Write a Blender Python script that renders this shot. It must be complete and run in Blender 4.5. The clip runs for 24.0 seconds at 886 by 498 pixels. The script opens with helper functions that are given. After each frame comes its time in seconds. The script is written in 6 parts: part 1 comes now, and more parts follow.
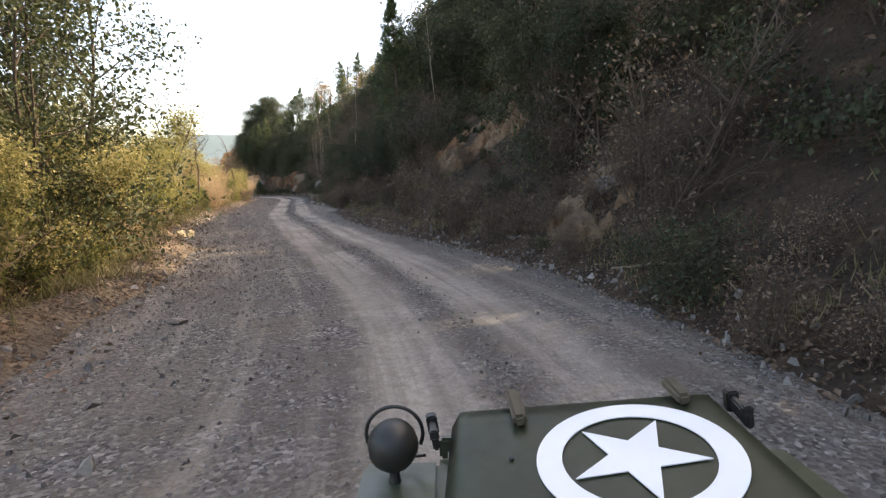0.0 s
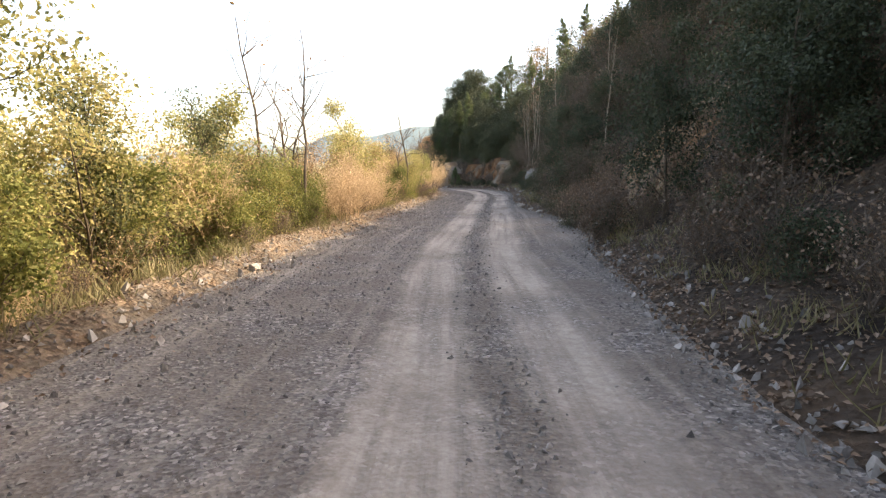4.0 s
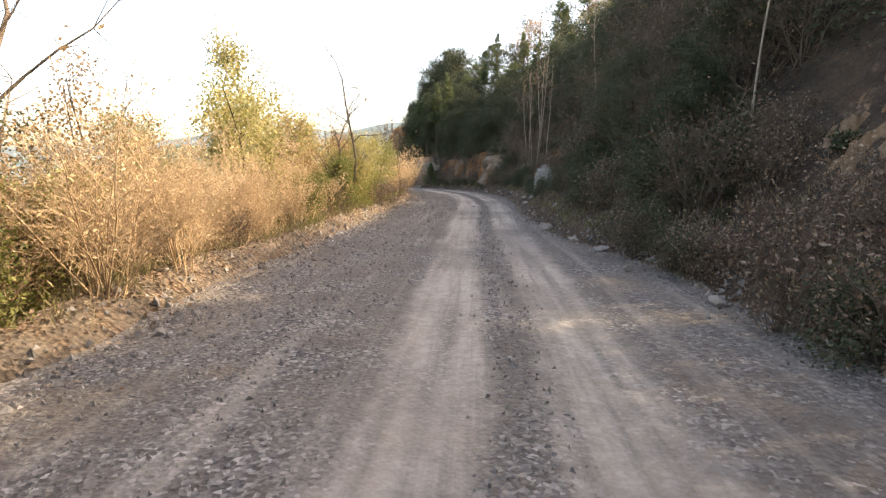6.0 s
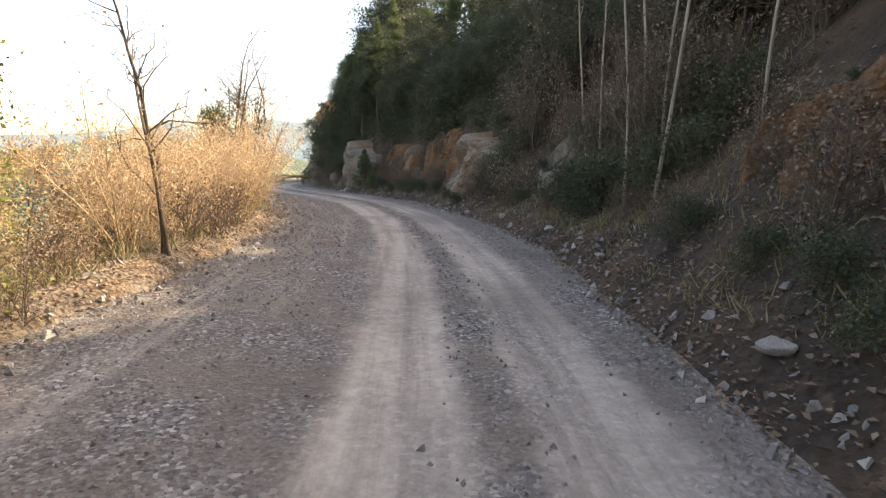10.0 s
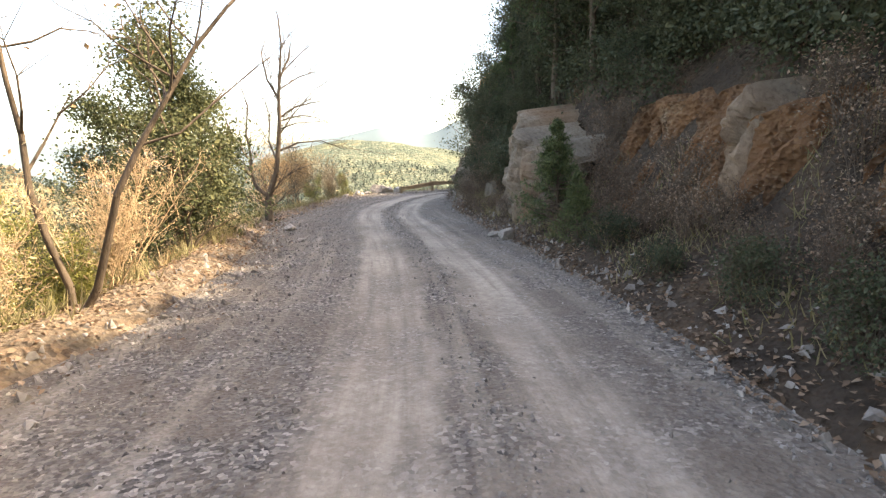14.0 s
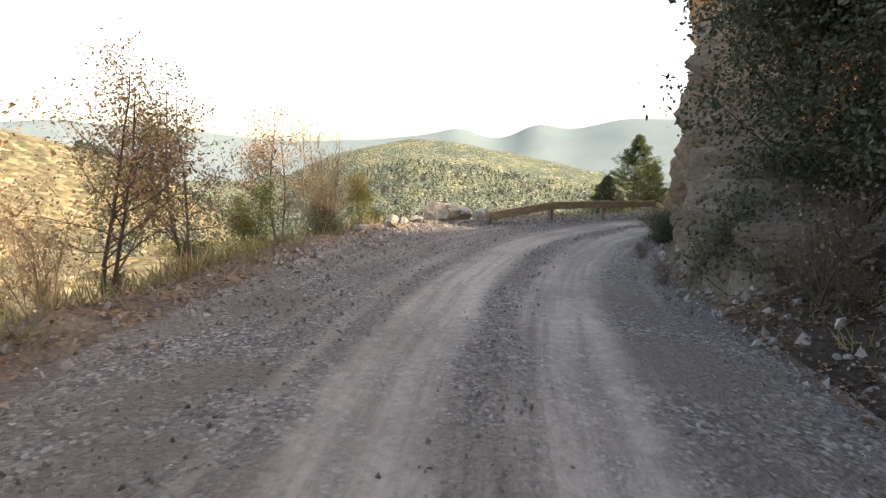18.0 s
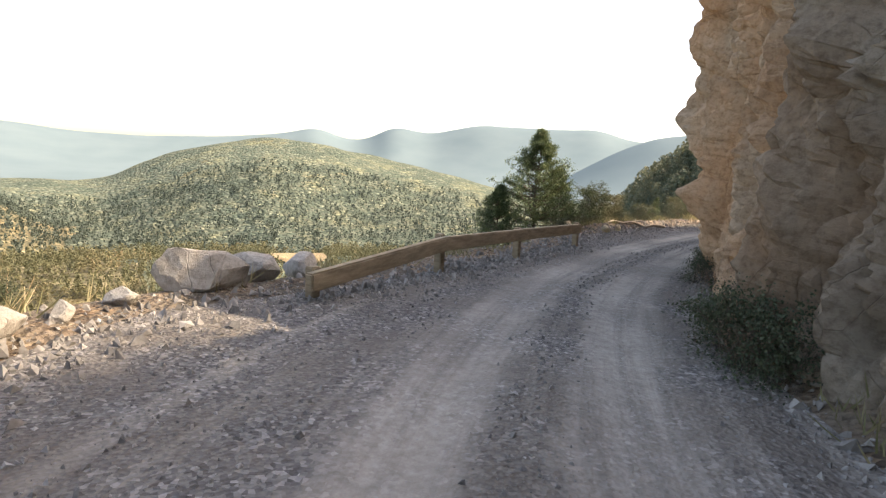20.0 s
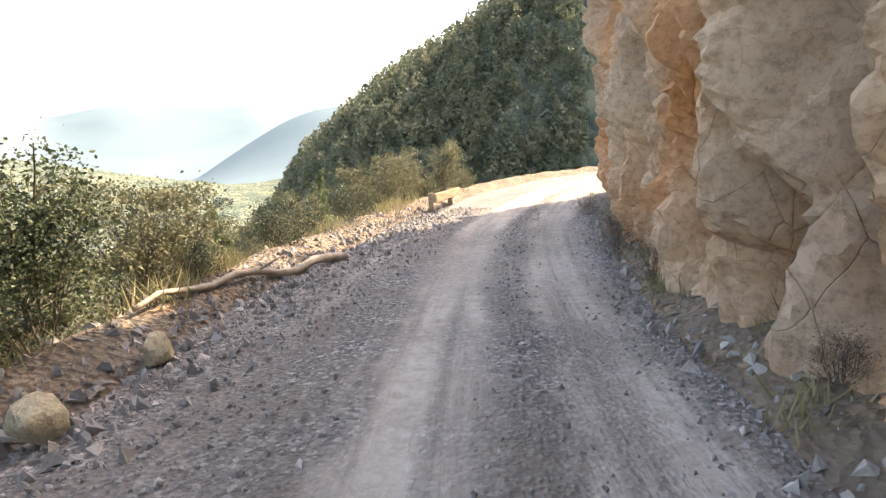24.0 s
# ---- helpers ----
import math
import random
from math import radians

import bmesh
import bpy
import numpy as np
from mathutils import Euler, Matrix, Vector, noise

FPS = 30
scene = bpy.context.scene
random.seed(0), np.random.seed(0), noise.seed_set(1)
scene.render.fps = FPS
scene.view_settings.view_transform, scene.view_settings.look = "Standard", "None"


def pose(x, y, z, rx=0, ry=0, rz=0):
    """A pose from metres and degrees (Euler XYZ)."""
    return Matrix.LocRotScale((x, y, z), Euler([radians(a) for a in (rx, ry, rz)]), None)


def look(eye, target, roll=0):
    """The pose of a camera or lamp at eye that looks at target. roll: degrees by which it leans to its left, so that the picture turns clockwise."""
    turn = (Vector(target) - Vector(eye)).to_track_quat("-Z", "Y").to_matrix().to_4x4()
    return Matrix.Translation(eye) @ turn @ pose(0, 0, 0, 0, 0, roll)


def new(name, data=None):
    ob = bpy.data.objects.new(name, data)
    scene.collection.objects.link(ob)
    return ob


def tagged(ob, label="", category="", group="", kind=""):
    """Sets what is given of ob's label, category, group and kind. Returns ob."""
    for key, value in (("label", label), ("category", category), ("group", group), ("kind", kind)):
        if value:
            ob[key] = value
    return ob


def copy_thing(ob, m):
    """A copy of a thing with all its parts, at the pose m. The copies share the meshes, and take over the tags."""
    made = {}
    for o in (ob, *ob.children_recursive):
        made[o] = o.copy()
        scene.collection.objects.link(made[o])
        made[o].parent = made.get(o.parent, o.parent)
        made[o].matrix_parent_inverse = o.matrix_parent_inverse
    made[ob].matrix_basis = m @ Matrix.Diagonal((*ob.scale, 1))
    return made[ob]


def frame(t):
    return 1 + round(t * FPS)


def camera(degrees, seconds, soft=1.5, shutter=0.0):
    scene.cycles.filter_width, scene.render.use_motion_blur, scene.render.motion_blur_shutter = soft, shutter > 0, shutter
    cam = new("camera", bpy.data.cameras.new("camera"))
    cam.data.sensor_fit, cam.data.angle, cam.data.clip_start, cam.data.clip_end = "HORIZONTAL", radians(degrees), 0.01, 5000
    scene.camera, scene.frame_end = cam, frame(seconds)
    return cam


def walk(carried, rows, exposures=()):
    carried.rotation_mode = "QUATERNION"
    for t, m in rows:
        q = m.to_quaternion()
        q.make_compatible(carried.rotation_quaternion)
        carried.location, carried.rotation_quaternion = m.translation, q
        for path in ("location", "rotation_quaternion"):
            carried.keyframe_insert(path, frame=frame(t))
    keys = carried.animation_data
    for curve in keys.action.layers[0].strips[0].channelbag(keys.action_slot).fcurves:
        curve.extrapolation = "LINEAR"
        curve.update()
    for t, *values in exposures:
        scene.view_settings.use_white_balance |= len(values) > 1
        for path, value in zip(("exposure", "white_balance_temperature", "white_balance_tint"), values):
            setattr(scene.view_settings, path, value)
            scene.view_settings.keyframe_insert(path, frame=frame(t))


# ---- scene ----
# ---------------------------------------------------------------- camera
cam = camera(80.0, 24.0, soft=1.3)
PATH = [
    (0.0, 1.43, 0.44, 1.90, 82.25, 2.16, 4.70),
    (0.5, 0.99, 3.07, 1.89, 83.35, 0.59, 8.63),
    (1.0, 0.45, 5.60, 1.99, 84.90, -0.10, 12.62),
    (1.5, -0.29, 7.98, 2.00, 81.64, 0.83, 16.63),
    (2.0, -1.23, 10.44, 1.95, 80.79, -0.43, 21.11),
    (2.5, -2.15, 12.74, 1.91, 81.16, -0.41, 23.87),
    (4.5, -6.95, 23.18, 1.90, 81.88, 1.56, 26.47),
    (5.0, -8.39, 26.11, 1.90, 81.64, 1.23, 25.61),
    (5.5, -9.87, 29.17, 1.88, 81.56, 0.05, 24.91),
    (6.0, -11.16, 32.19, 1.83, 81.54, 0.27, 23.68),
    (6.5, -12.45, 35.29, 1.79, 81.57, 0.48, 22.36),
    (7.0, -13.55, 38.27, 1.76, 81.69, 0.18, 21.72),
    (7.5, -14.81, 41.43, 1.75, 81.75, -0.50, 21.49),
    (8.0, -15.93, 44.42, 1.75, 83.89, -1.21, 21.18),
    (8.5, -17.00, 47.43, 1.76, 81.50, 1.50, 20.12),
    (9.0, -18.01, 50.23, 1.78, 81.73, 1.75, 19.69),
    (9.5, -19.00, 53.09, 1.79, 81.71, 0.42, 19.20),
    (10.0, -19.90, 55.92, 1.80, 80.78, -0.05, 19.99),
    (10.5, -20.97, 58.67, 1.75, 80.86, -0.21, 20.56),
    (12.5, -25.96, 69.47, 1.76, 83.37, 2.06, 29.85),
    (13.0, -27.61, 71.98, 1.82, 86.76, 0.13, 33.19),
    (13.5, -29.38, 74.51, 1.87, 81.66, 2.60, 36.25),
    (14.0, -31.13, 76.71, 1.84, 80.67, 1.90, 40.27),
    (14.5, -33.14, 78.91, 1.79, 80.47, -0.15, 43.31),
    (15.0, -35.18, 81.03, 1.73, 80.54, -0.29, 43.39),
    (15.5, -37.19, 83.00, 1.69, 81.59, -1.45, 45.71),
    (16.0, -38.95, 84.60, 1.67, 82.44, -1.85, 47.72),
    (16.5, -40.69, 86.17, 1.65, 81.85, -0.34, 49.26),
    (17.0, -42.24, 87.57, 1.63, 80.60, 1.80, 49.65),
    (17.5, -44.08, 89.02, 1.64, 80.79, 0.28, 49.44),
    (19.5, -50.68, 95.97, 1.64, 82.01, -4.20, 38.43),
    (20.0, -52.06, 97.98, 1.65, 81.80, -2.68, 32.82),
    (20.5, -53.14, 100.01, 1.68, 81.64, -1.20, 26.32),
    (21.0, -53.82, 102.25, 1.66, 81.93, 1.29, 21.35),
    (21.5, -54.49, 104.84, 1.64, 81.79, 1.12, 16.38),
    (22.0, -55.05, 107.41, 1.60, 80.59, 0.60, 11.67),
    (22.5, -55.30, 109.98, 1.55, 79.56, 1.55, 8.28),
    (23.0, -55.49, 112.25, 1.46, 79.28, 1.40, 4.33),
    (23.5, -55.50, 114.55, 1.39, 80.27, 1.49, 1.72),
    (24.0, -55.42, 116.95, 1.35, 79.03, 2.90, -1.87),

]
walk(cam, [(t, pose(*row)) for t, *row in PATH],
     exposures=[(0.0, 2.05, 7900, 13), (1.0, 2.45, 7700, 13), (2.5, 2.55, 7500, 13), (5.0, 2.25, 8200, 13), (6.0, 2.3, 8200, 13), (8.0, 2.5, 8000, 13), (9.0, 2.35, 8100, 13), (10.0, 2.3, 8000, 13),
                (13.0, 2.8, 8300, 13), (15.0, 2.4, 8300, 13), (17.0, 2.15, 8500, 13), (20.0, 2.0, 7700, 13), (22.0, 2.4, 8000, 14), (23.0, 2.6, 7800, 14), (24.0, 2.75, 7600, 14)])

# ---------------------------------------------------------------- world and sun
SUN_WAY = Vector((0.80, 0.60, 0.0)).normalized()
SUN_UP = radians(42.5)
world = bpy.data.worlds.new("world")
scene.world = world
world.use_nodes = True
wn = world.node_tree
sky = wn.nodes.new("ShaderNodeTexSky")
sky.sky_type, sky.sun_disc = "NISHITA", False
sky.sun_elevation = SUN_UP
sky.sun_rotation = math.atan2(SUN_WAY.x, SUN_WAY.y)
sky.air_density, sky.dust_density, sky.ozone_density = 1.0, 3.0, 1.0
wn.links.new(sky.outputs["Color"], wn.nodes["Background"].inputs["Color"])
wn.nodes["Background"].inputs["Strength"].default_value = 0.15
sun_data = bpy.data.lights.new("sun", "SUN")
sun_data.energy, sun_data.angle, sun_data.color = 3.0, radians(0.6), (1.0, 0.92, 0.78)
sun = new("sun", sun_data)
sun_dir = Vector((SUN_WAY.x * math.cos(SUN_UP), SUN_WAY.y * math.cos(SUN_UP), math.sin(SUN_UP)))
sun.matrix_world = look(sun_dir * 200, (0, 0, 0))


# ---------------------------------------------------------------- materials
class Mat:
    """A small builder of node materials."""

    def __init__(self, name, rough=0.9, metal=0.0, spec=0.3):
        self.m = bpy.data.materials.new(name)
        self.m.use_nodes = True
        self.t = self.m.node_tree
        self.b = self.t.nodes["Principled BSDF"]
        self.b.inputs["Roughness"].default_value = rough
        self.b.inputs["Metallic"].default_value = metal
        self.b.inputs["Specular IOR Level"].default_value = spec
        self.coord = self.t.nodes.new("ShaderNodeTexCoord")

    def node(self, kind, **given):
        n = self.t.nodes.new(kind)
        for k, v in given.items():
            n.inputs[k].default_value = v
        return n

    def link(self, a, b):
        self.t.links.new(a, b)

    def noise(self, scale, detail=4.0, rough=0.55, space="Object", stretch=None):
        n = self.node("ShaderNodeTexNoise", Scale=scale, Detail=detail, Roughness=rough)
        src = self.coord.outputs[space]
        if stretch:
            mp = self.t.nodes.new("ShaderNodeMapping")
            mp.inputs["Scale"].default_value = stretch
            self.link(src, mp.inputs["Vector"])
            src = mp.outputs["Vector"]
        self.link(src, n.inputs["Vector"])
        return n.outputs["Fac"]

    def cells(self, scale, feature="F1", out="Distance", space="Object"):
        n = self.node("ShaderNodeTexVoronoi", Scale=scale)
        n.feature = feature
        self.link(self.coord.outputs[space], n.inputs["Vector"])
        return n.outputs[out]

    def ramp(self, fac, stops):
        r = self.t.nodes.new("ShaderNodeValToRGB")
        el = r.color_ramp.elements
        while len(el) < len(stops):
            el.new(0.5)
        for e, (p, c) in zip(el, stops):
            e.position, e.color = p, (*c, 1) if len(c) == 3 else c
        self.link(fac, r.inputs["Fac"])
        return r.outputs["Color"]

    def mix(self, fac, a, b, kind="MIX"):
        n = self.t.nodes.new("ShaderNodeMix")
        n.data_type, n.blend_type = "RGBA", kind
        for sock, v in ((n.inputs[0], fac), (n.inputs[6], a), (n.inputs[7], b)):
            if hasattr(v, "links"):
                self.link(v, sock)
            elif isinstance(v, (int, float)):
                sock.default_value = v
            else:
                sock.default_value = (*v, 1)
        return n.outputs[2]

    def math(self, op, a, b=0.0):
        n = self.t.nodes.new("ShaderNodeMath")
        n.operation = op
        for sock, v in ((n.inputs[0], a), (n.inputs[1], b)):
            if hasattr(v, "links"):
                self.link(v, sock)
            else:
                sock.default_value = v
        return n.outputs[0]

    def colour(self, c):
        if hasattr(c, "links"):
            self.link(c, self.b.inputs["Base Color"])
        else:
            self.b.inputs["Base Color"].default_value = (*c, 1)
        return self

    def bump(self, h, strength=0.5, depth=0.03):
        n = self.node("ShaderNodeBump", Strength=strength, Distance=depth)
        self.link(h, n.inputs["Height"])
        self.link(n.outputs["Normal"], self.b.inputs["Normal"])
        return self


BLACK, WHITE = (0, 0, 0), (1, 1, 1)


def road_material():
    """Grey gravel with two pale dusty wheel tracks; the plan's s and d come as UV in metres."""
    m = Mat("gravel_road", 0.95)
    sep = m.t.nodes.new("ShaderNodeSeparateXYZ")
    m.link(m.coord.outputs["UV"], sep.inputs[0])
    wob = m.math("MULTIPLY", m.math("SUBTRACT", m.noise(0.35, 3), 0.5), 0.55)
    fine = m.math("MULTIPLY", m.math("SUBTRACT", m.noise(2.6, 4), 0.5), 0.45)
    v = m.math("ADD", m.math("ADD", sep.outputs[1], wob), fine)

    def track(centre, half, soft):
        d = m.math("ABSOLUTE", m.math("SUBTRACT", v, centre))
        mp = m.node("ShaderNodeMapRange")
        mp.interpolation_type = "SMOOTHSTEP"
        for k, val in (("From Min", half + soft), ("From Max", half - soft), ("To Min", 0.0), ("To Max", 1.0)):
            mp.inputs[k].default_value = val
        m.link(d, mp.inputs["Value"])
        return mp.outputs["Result"]

    mask = m.math("MAXIMUM", track(-0.05, 0.50, 0.17), track(1.48, 0.50, 0.20))
    streak = m.ramp(m.noise(1.0, 5, 0.62, "UV", (0.16, 3.4, 1.0)), [(0.34, (0.3, 0.3, 0.3)), (0.56, WHITE)])
    patch = m.ramp(m.noise(0.3, 4, 0.6), [(0.34, (0.35, 0.35, 0.35)), (0.58, WHITE)])
    mask = m.math("MULTIPLY", m.math("MULTIPLY", mask, patch), streak)
    side = m.ramp(m.noise(1.0, 5, 0.6, "UV", (0.1, 2.2, 1.0)), [(0.52, BLACK), (0.68, (0.4, 0.4, 0.4))])
    mask = m.math("MAXIMUM", mask, side)
    stones = m.cells(26.0, out="Color")
    sepc = m.t.nodes.new("ShaderNodeSeparateColor")
    m.link(stones, sepc.inputs[0])
    gravel = m.ramp(sepc.outputs[0], [(0.0, (0.045, 0.04, 0.037)), (0.5, (0.118, 0.106, 0.097)), (0.85, (0.19, 0.172, 0.157)), (1.0, (0.33, 0.30, 0.275))])
    earth = m.ramp(m.noise(0.5, 5), [(0.3, (0.105, 0.085, 0.068)), (0.7, (0.168, 0.14, 0.114))])
    ground = m.mix(m.ramp(m.noise(1.0, 5, 0.6), [(0.40, (0.15, 0.15, 0.15)), (0.66, WHITE)]), earth, gravel)
    dust = m.ramp(m.noise(8.0, 9, 0.72), [(0.28, (0.21, 0.18, 0.145)), (0.5, (0.305, 0.264, 0.218)), (0.72, (0.385, 0.342, 0.29))])
    dust = m.mix(m.ramp(m.cells(17.0), [(0.06, WHITE), (0.16, BLACK)]), dust, (0.26, 0.24, 0.22))
    m.colour(m.mix(mask, ground, dust))
    h = m.math("ADD", m.math("MULTIPLY", m.cells(24.0), 0.9), m.math("MULTIPLY", m.cells(9.0), 0.8))
    calm = m.math("SUBTRACT", 1.0, m.math("MULTIPLY", mask, 0.8))
    m.bump(m.math("MULTIPLY", h, calm), 0.9, 0.035)
    return m.m


def soil_material(name, dark, mid, warm, scale=1.0, litter=0.5):
    """Bank soil: earth, rusty patches and leaf litter."""
    m = Mat(name, 0.97, 0, 0.15)
    base = m.ramp(m.noise(0.9 * scale, 6, 0.65), [(0.28, dark), (0.5, mid), (0.75, warm)])
    leaf = m.t.nodes.new("ShaderNodeSeparateColor")
    m.link(m.cells(13.0, out="Color"), leaf.inputs[0])
    leaves = m.ramp(leaf.outputs[0], [(0.0, (0.05, 0.035, 0.025)), (0.4, (0.16, 0.10, 0.06)), (0.75, (0.27, 0.18, 0.11)), (1.0, (0.36, 0.28, 0.20))])
    where = m.ramp(m.noise(1.7, 4), [(0.62 - 0.35 * litter, BLACK), (0.86 - 0.35 * litter, WHITE)])
    m.colour(m.mix(where, base, leaves))
    m.bump(m.math("ADD", m.noise(7.0, 8, 0.7), m.cells(12.0)), 1.0, 0.12)
    return m.m


def rock_material(name, pale, grey, rust, stain, crack=0.15):
    """Limestone: pale faces, rust-coloured streaks, dirt-filled cracks, pits and lichen."""
    m = Mat(name, 0.92, 0, 0.2)
    body = m.ramp(m.noise(0.5, 6, 0.55), [(0.28, grey), (0.52, pale), (0.80, tuple(min(1, c * 1.22) for c in pale))])
    streak = m.ramp(m.noise(0.4, 5, 0.55, stretch=(1, 1, 0.5)), [(0.42, BLACK), (0.66, WHITE)])
    col = m.mix(m.math("MULTIPLY", streak, stain), body, rust)
    wash = m.ramp(m.noise(1.1, 6, 0.7, stretch=(1.6, 1.6, 0.3)), [(0.34, (0.62, 0.59, 0.56)), (0.50, WHITE)])
    col = m.mix(0.35, col, wash, "MULTIPLY")
    speck = m.ramp(m.noise(11.0, 7, 0.75), [(0.34, (0.6, 0.575, 0.55)), (0.54, WHITE)])
    col = m.mix(1.0, col, speck, "MULTIPLY")
    warp = m.t.nodes.new("ShaderNodeMix")
    warp.data_type = "VECTOR"
    warp.inputs[0].default_value = 0.16
    wv = m.node("ShaderNodeTexNoise", Scale=1.6, Detail=5.0)
    m.link(m.coord.outputs["Object"], wv.inputs["Vector"])
    m.link(m.coord.outputs["Object"], warp.inputs[4])
    m.link(wv.outputs["Color"], warp.inputs[5])
    lines = None
    for size, width in ((0.8, 0.009), (2.7, 0.012)):
        mp = m.t.nodes.new("ShaderNodeMapping")
        mp.inputs["Scale"].default_value = (1.0, 1.0, 0.55)
        m.link(warp.outputs[1], mp.inputs["Vector"])
        v = m.node("ShaderNodeTexVoronoi", Scale=size)
        v.feature = "DISTANCE_TO_EDGE"
        m.link(mp.outputs["Vector"], v.inputs["Vector"])
        e = m.ramp(v.outputs["Distance"], [(0.0, BLACK), (width, WHITE)])
        lines = e if lines is None else m.mix(1.0, lines, e, "MULTIPLY")
    some = m.ramp(m.noise(0.9, 4), [(0.40, WHITE), (0.60, BLACK)])
    lines = m.mix(some, lines, WHITE)
    col = m.mix(crack, col, m.mix(lines, (0.14, 0.12, 0.10), WHITE), "MULTIPLY")
    m.colour(col)
    h = m.math("ADD", m.noise(5.0, 12, 0.74), m.math("MULTIPLY", lines, 0.3))
    m.bump(h, 0.9, 0.05)
    return m.m


def leaf_material(name, stops, glow=0.35, clump=0.0):
    """Thin leaves: their colour varies from leaf to leaf and from tree to tree, and light comes through them."""
    m = Mat(name, 0.6, 0, 0.25)
    geo = m.t.nodes.new("ShaderNodeNewGeometry")
    inf = m.t.nodes.new("ShaderNodeObjectInfo")
    mixv = m.math("ADD", m.math("MULTIPLY", geo.outputs["Random Per Island"], 0.6), m.math("MULTIPLY", inf.outputs["Random"], 0.4))
    if clump:
        mixv = m.math("ADD", m.math("MULTIPLY", geo.outputs["Random Per Island"], 0.25), m.math("SUBTRACT", m.math("MULTIPLY", m.noise(clump, 3), 1.7), 0.45))
    col = m.ramp(mixv, stops)
    m.colour(col)
    tr = m.t.nodes.new("ShaderNodeBsdfTranslucent")
    m.link(col, tr.inputs["Color"])
    mx = m.t.nodes.new("ShaderNodeMixShader")
    mx.inputs[0].default_value = glow
    out = m.t.nodes["Material Output"]
    m.link(m.b.outputs[0], mx.inputs[1])
    m.link(tr.outputs[0], mx.inputs[2])
    m.link(mx.outputs[0], out.inputs["Surface"])
    return m.m


def bark_material(name, dark, pale):
    m = Mat(name, 0.95, 0, 0.15)
    m.colour(m.ramp(m.noise(6.0, 6, 0.7, stretch=(1, 1, 0.25)), [(0.3, dark), (0.7, pale)]))
    m.bump(m.noise(14.0, 6, 0.7, stretch=(1, 1, 0.2)), 0.8, 0.03)
    return m.m


def woods_material(name, dark, mid, lit, scale, deep=3.0):
    """Far wooded slopes: crowns as rounded cells, denser and lighter stands, and a few clearings."""
    m = Mat(name, 1.0, 0, 0.0)
    sep = m.t.nodes.new("ShaderNodeSeparateColor")
    m.link(m.cells(scale, out="Color"), sep.inputs[0])
    crown = m.ramp(sep.outputs[0], [(0.0, dark), (0.5, mid), (0.85, lit), (1.0, tuple(1.5 * c for c in lit))])
    stand = m.ramp(m.noise(scale * 0.09, 6, 0.65), [(0.36, (0.72, 0.78, 0.8)), (0.52, (0.95, 0.96, 0.96)), (0.68, (1.35, 1.24, 1.06))])
    crown = m.mix(1.0, crown, stand, "MULTIPLY")
    meadow = m.ramp(m.noise(scale * 0.05, 5, 0.6), [(0.655, BLACK), (0.67, WHITE)])
    crown = m.mix(m.math("MULTIPLY", meadow, 0.35), crown, (0.20, 0.16, 0.08))
    m.colour(crown)
    m.bump(m.math("SUBTRACT", 1.0, m.cells(scale)), 1.0, deep)
    return m.m


def paint_material(name, base, rough=0.45, var=0.25):
    m = Mat(name, rough, 0.0, 0.5)
    dark = tuple(c * (1 - var) for c in base)
    m.colour(m.ramp(m.noise(5.0, 6), [(0.35, dark), (0.65, base)]))
    rr = m.ramp(m.noise(11.0, 5), [(0.3, (rough - 0.1,) * 3), (0.7, (rough + 0.12,) * 3)])
    m.link(rr, m.b.inputs["Roughness"])
    m.bump(m.noise(60.0, 3), 0.08, 0.004)
    return m.m


def wood_material(name, dark, pale):
    m = Mat(name, 0.85, 0, 0.2)
    m.colour(m.ramp(m.noise(3.0, 7, 0.65, stretch=(1.0, 1.0, 5.0)), [(0.3, dark), (0.7, pale)]))
    m.bump(m.noise(9.0, 6, 0.7, stretch=(1.0, 1.0, 6.0)), 0.5, 0.02)
    return m.m


M_ROAD = road_material()
# Darker than the verge soil: part of the hillside's shade is in this colour.
M_BANK = soil_material("shade_toned_bank_soil", (0.036, 0.028, 0.022), (0.08, 0.06, 0.045), (0.13, 0.085, 0.054), litter=0.15)
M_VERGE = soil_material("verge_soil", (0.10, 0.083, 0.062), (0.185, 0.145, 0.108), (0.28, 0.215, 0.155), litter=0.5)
M_CLIFF = rock_material("cliff_limestone", (0.45, 0.325, 0.22), (0.28, 0.20, 0.14), (0.46, 0.215, 0.085), 1.0)
M_GREYROCK = rock_material("grey_limestone", (0.25, 0.208, 0.16), (0.13, 0.108, 0.085), (0.23, 0.125, 0.062), 0.7)
M_STONE = rock_material("loose_stone", (0.38, 0.35, 0.31), (0.24, 0.22, 0.20), (0.33, 0.24, 0.16), 0.4)
M_TAWNY = rock_material("tawny_stone", (0.46, 0.39, 0.26), (0.33, 0.28, 0.19), (0.42, 0.31, 0.17), 0.4)
M_ORANGE = soil_material("orange_earth", (0.10, 0.058, 0.036), (0.20, 0.105, 0.054), (0.285, 0.16, 0.085), litter=0.3)
M_OCHRE = rock_material("ochre_earth", (0.22, 0.155, 0.10), (0.11, 0.076, 0.052), (0.25, 0.125, 0.055), 0.8)
M_LICHEN = rock_material("lichen_limestone", (0.27, 0.26, 0.235), (0.085, 0.078, 0.066), (0.13, 0.1, 0.065), 0.5)
# Limestone with the bank's shade put into its colour.
M_DARKROCK = rock_material("shade_dark_rock", (0.17, 0.148, 0.118), (0.085, 0.072, 0.056), (0.14, 0.10, 0.06), 0.5)
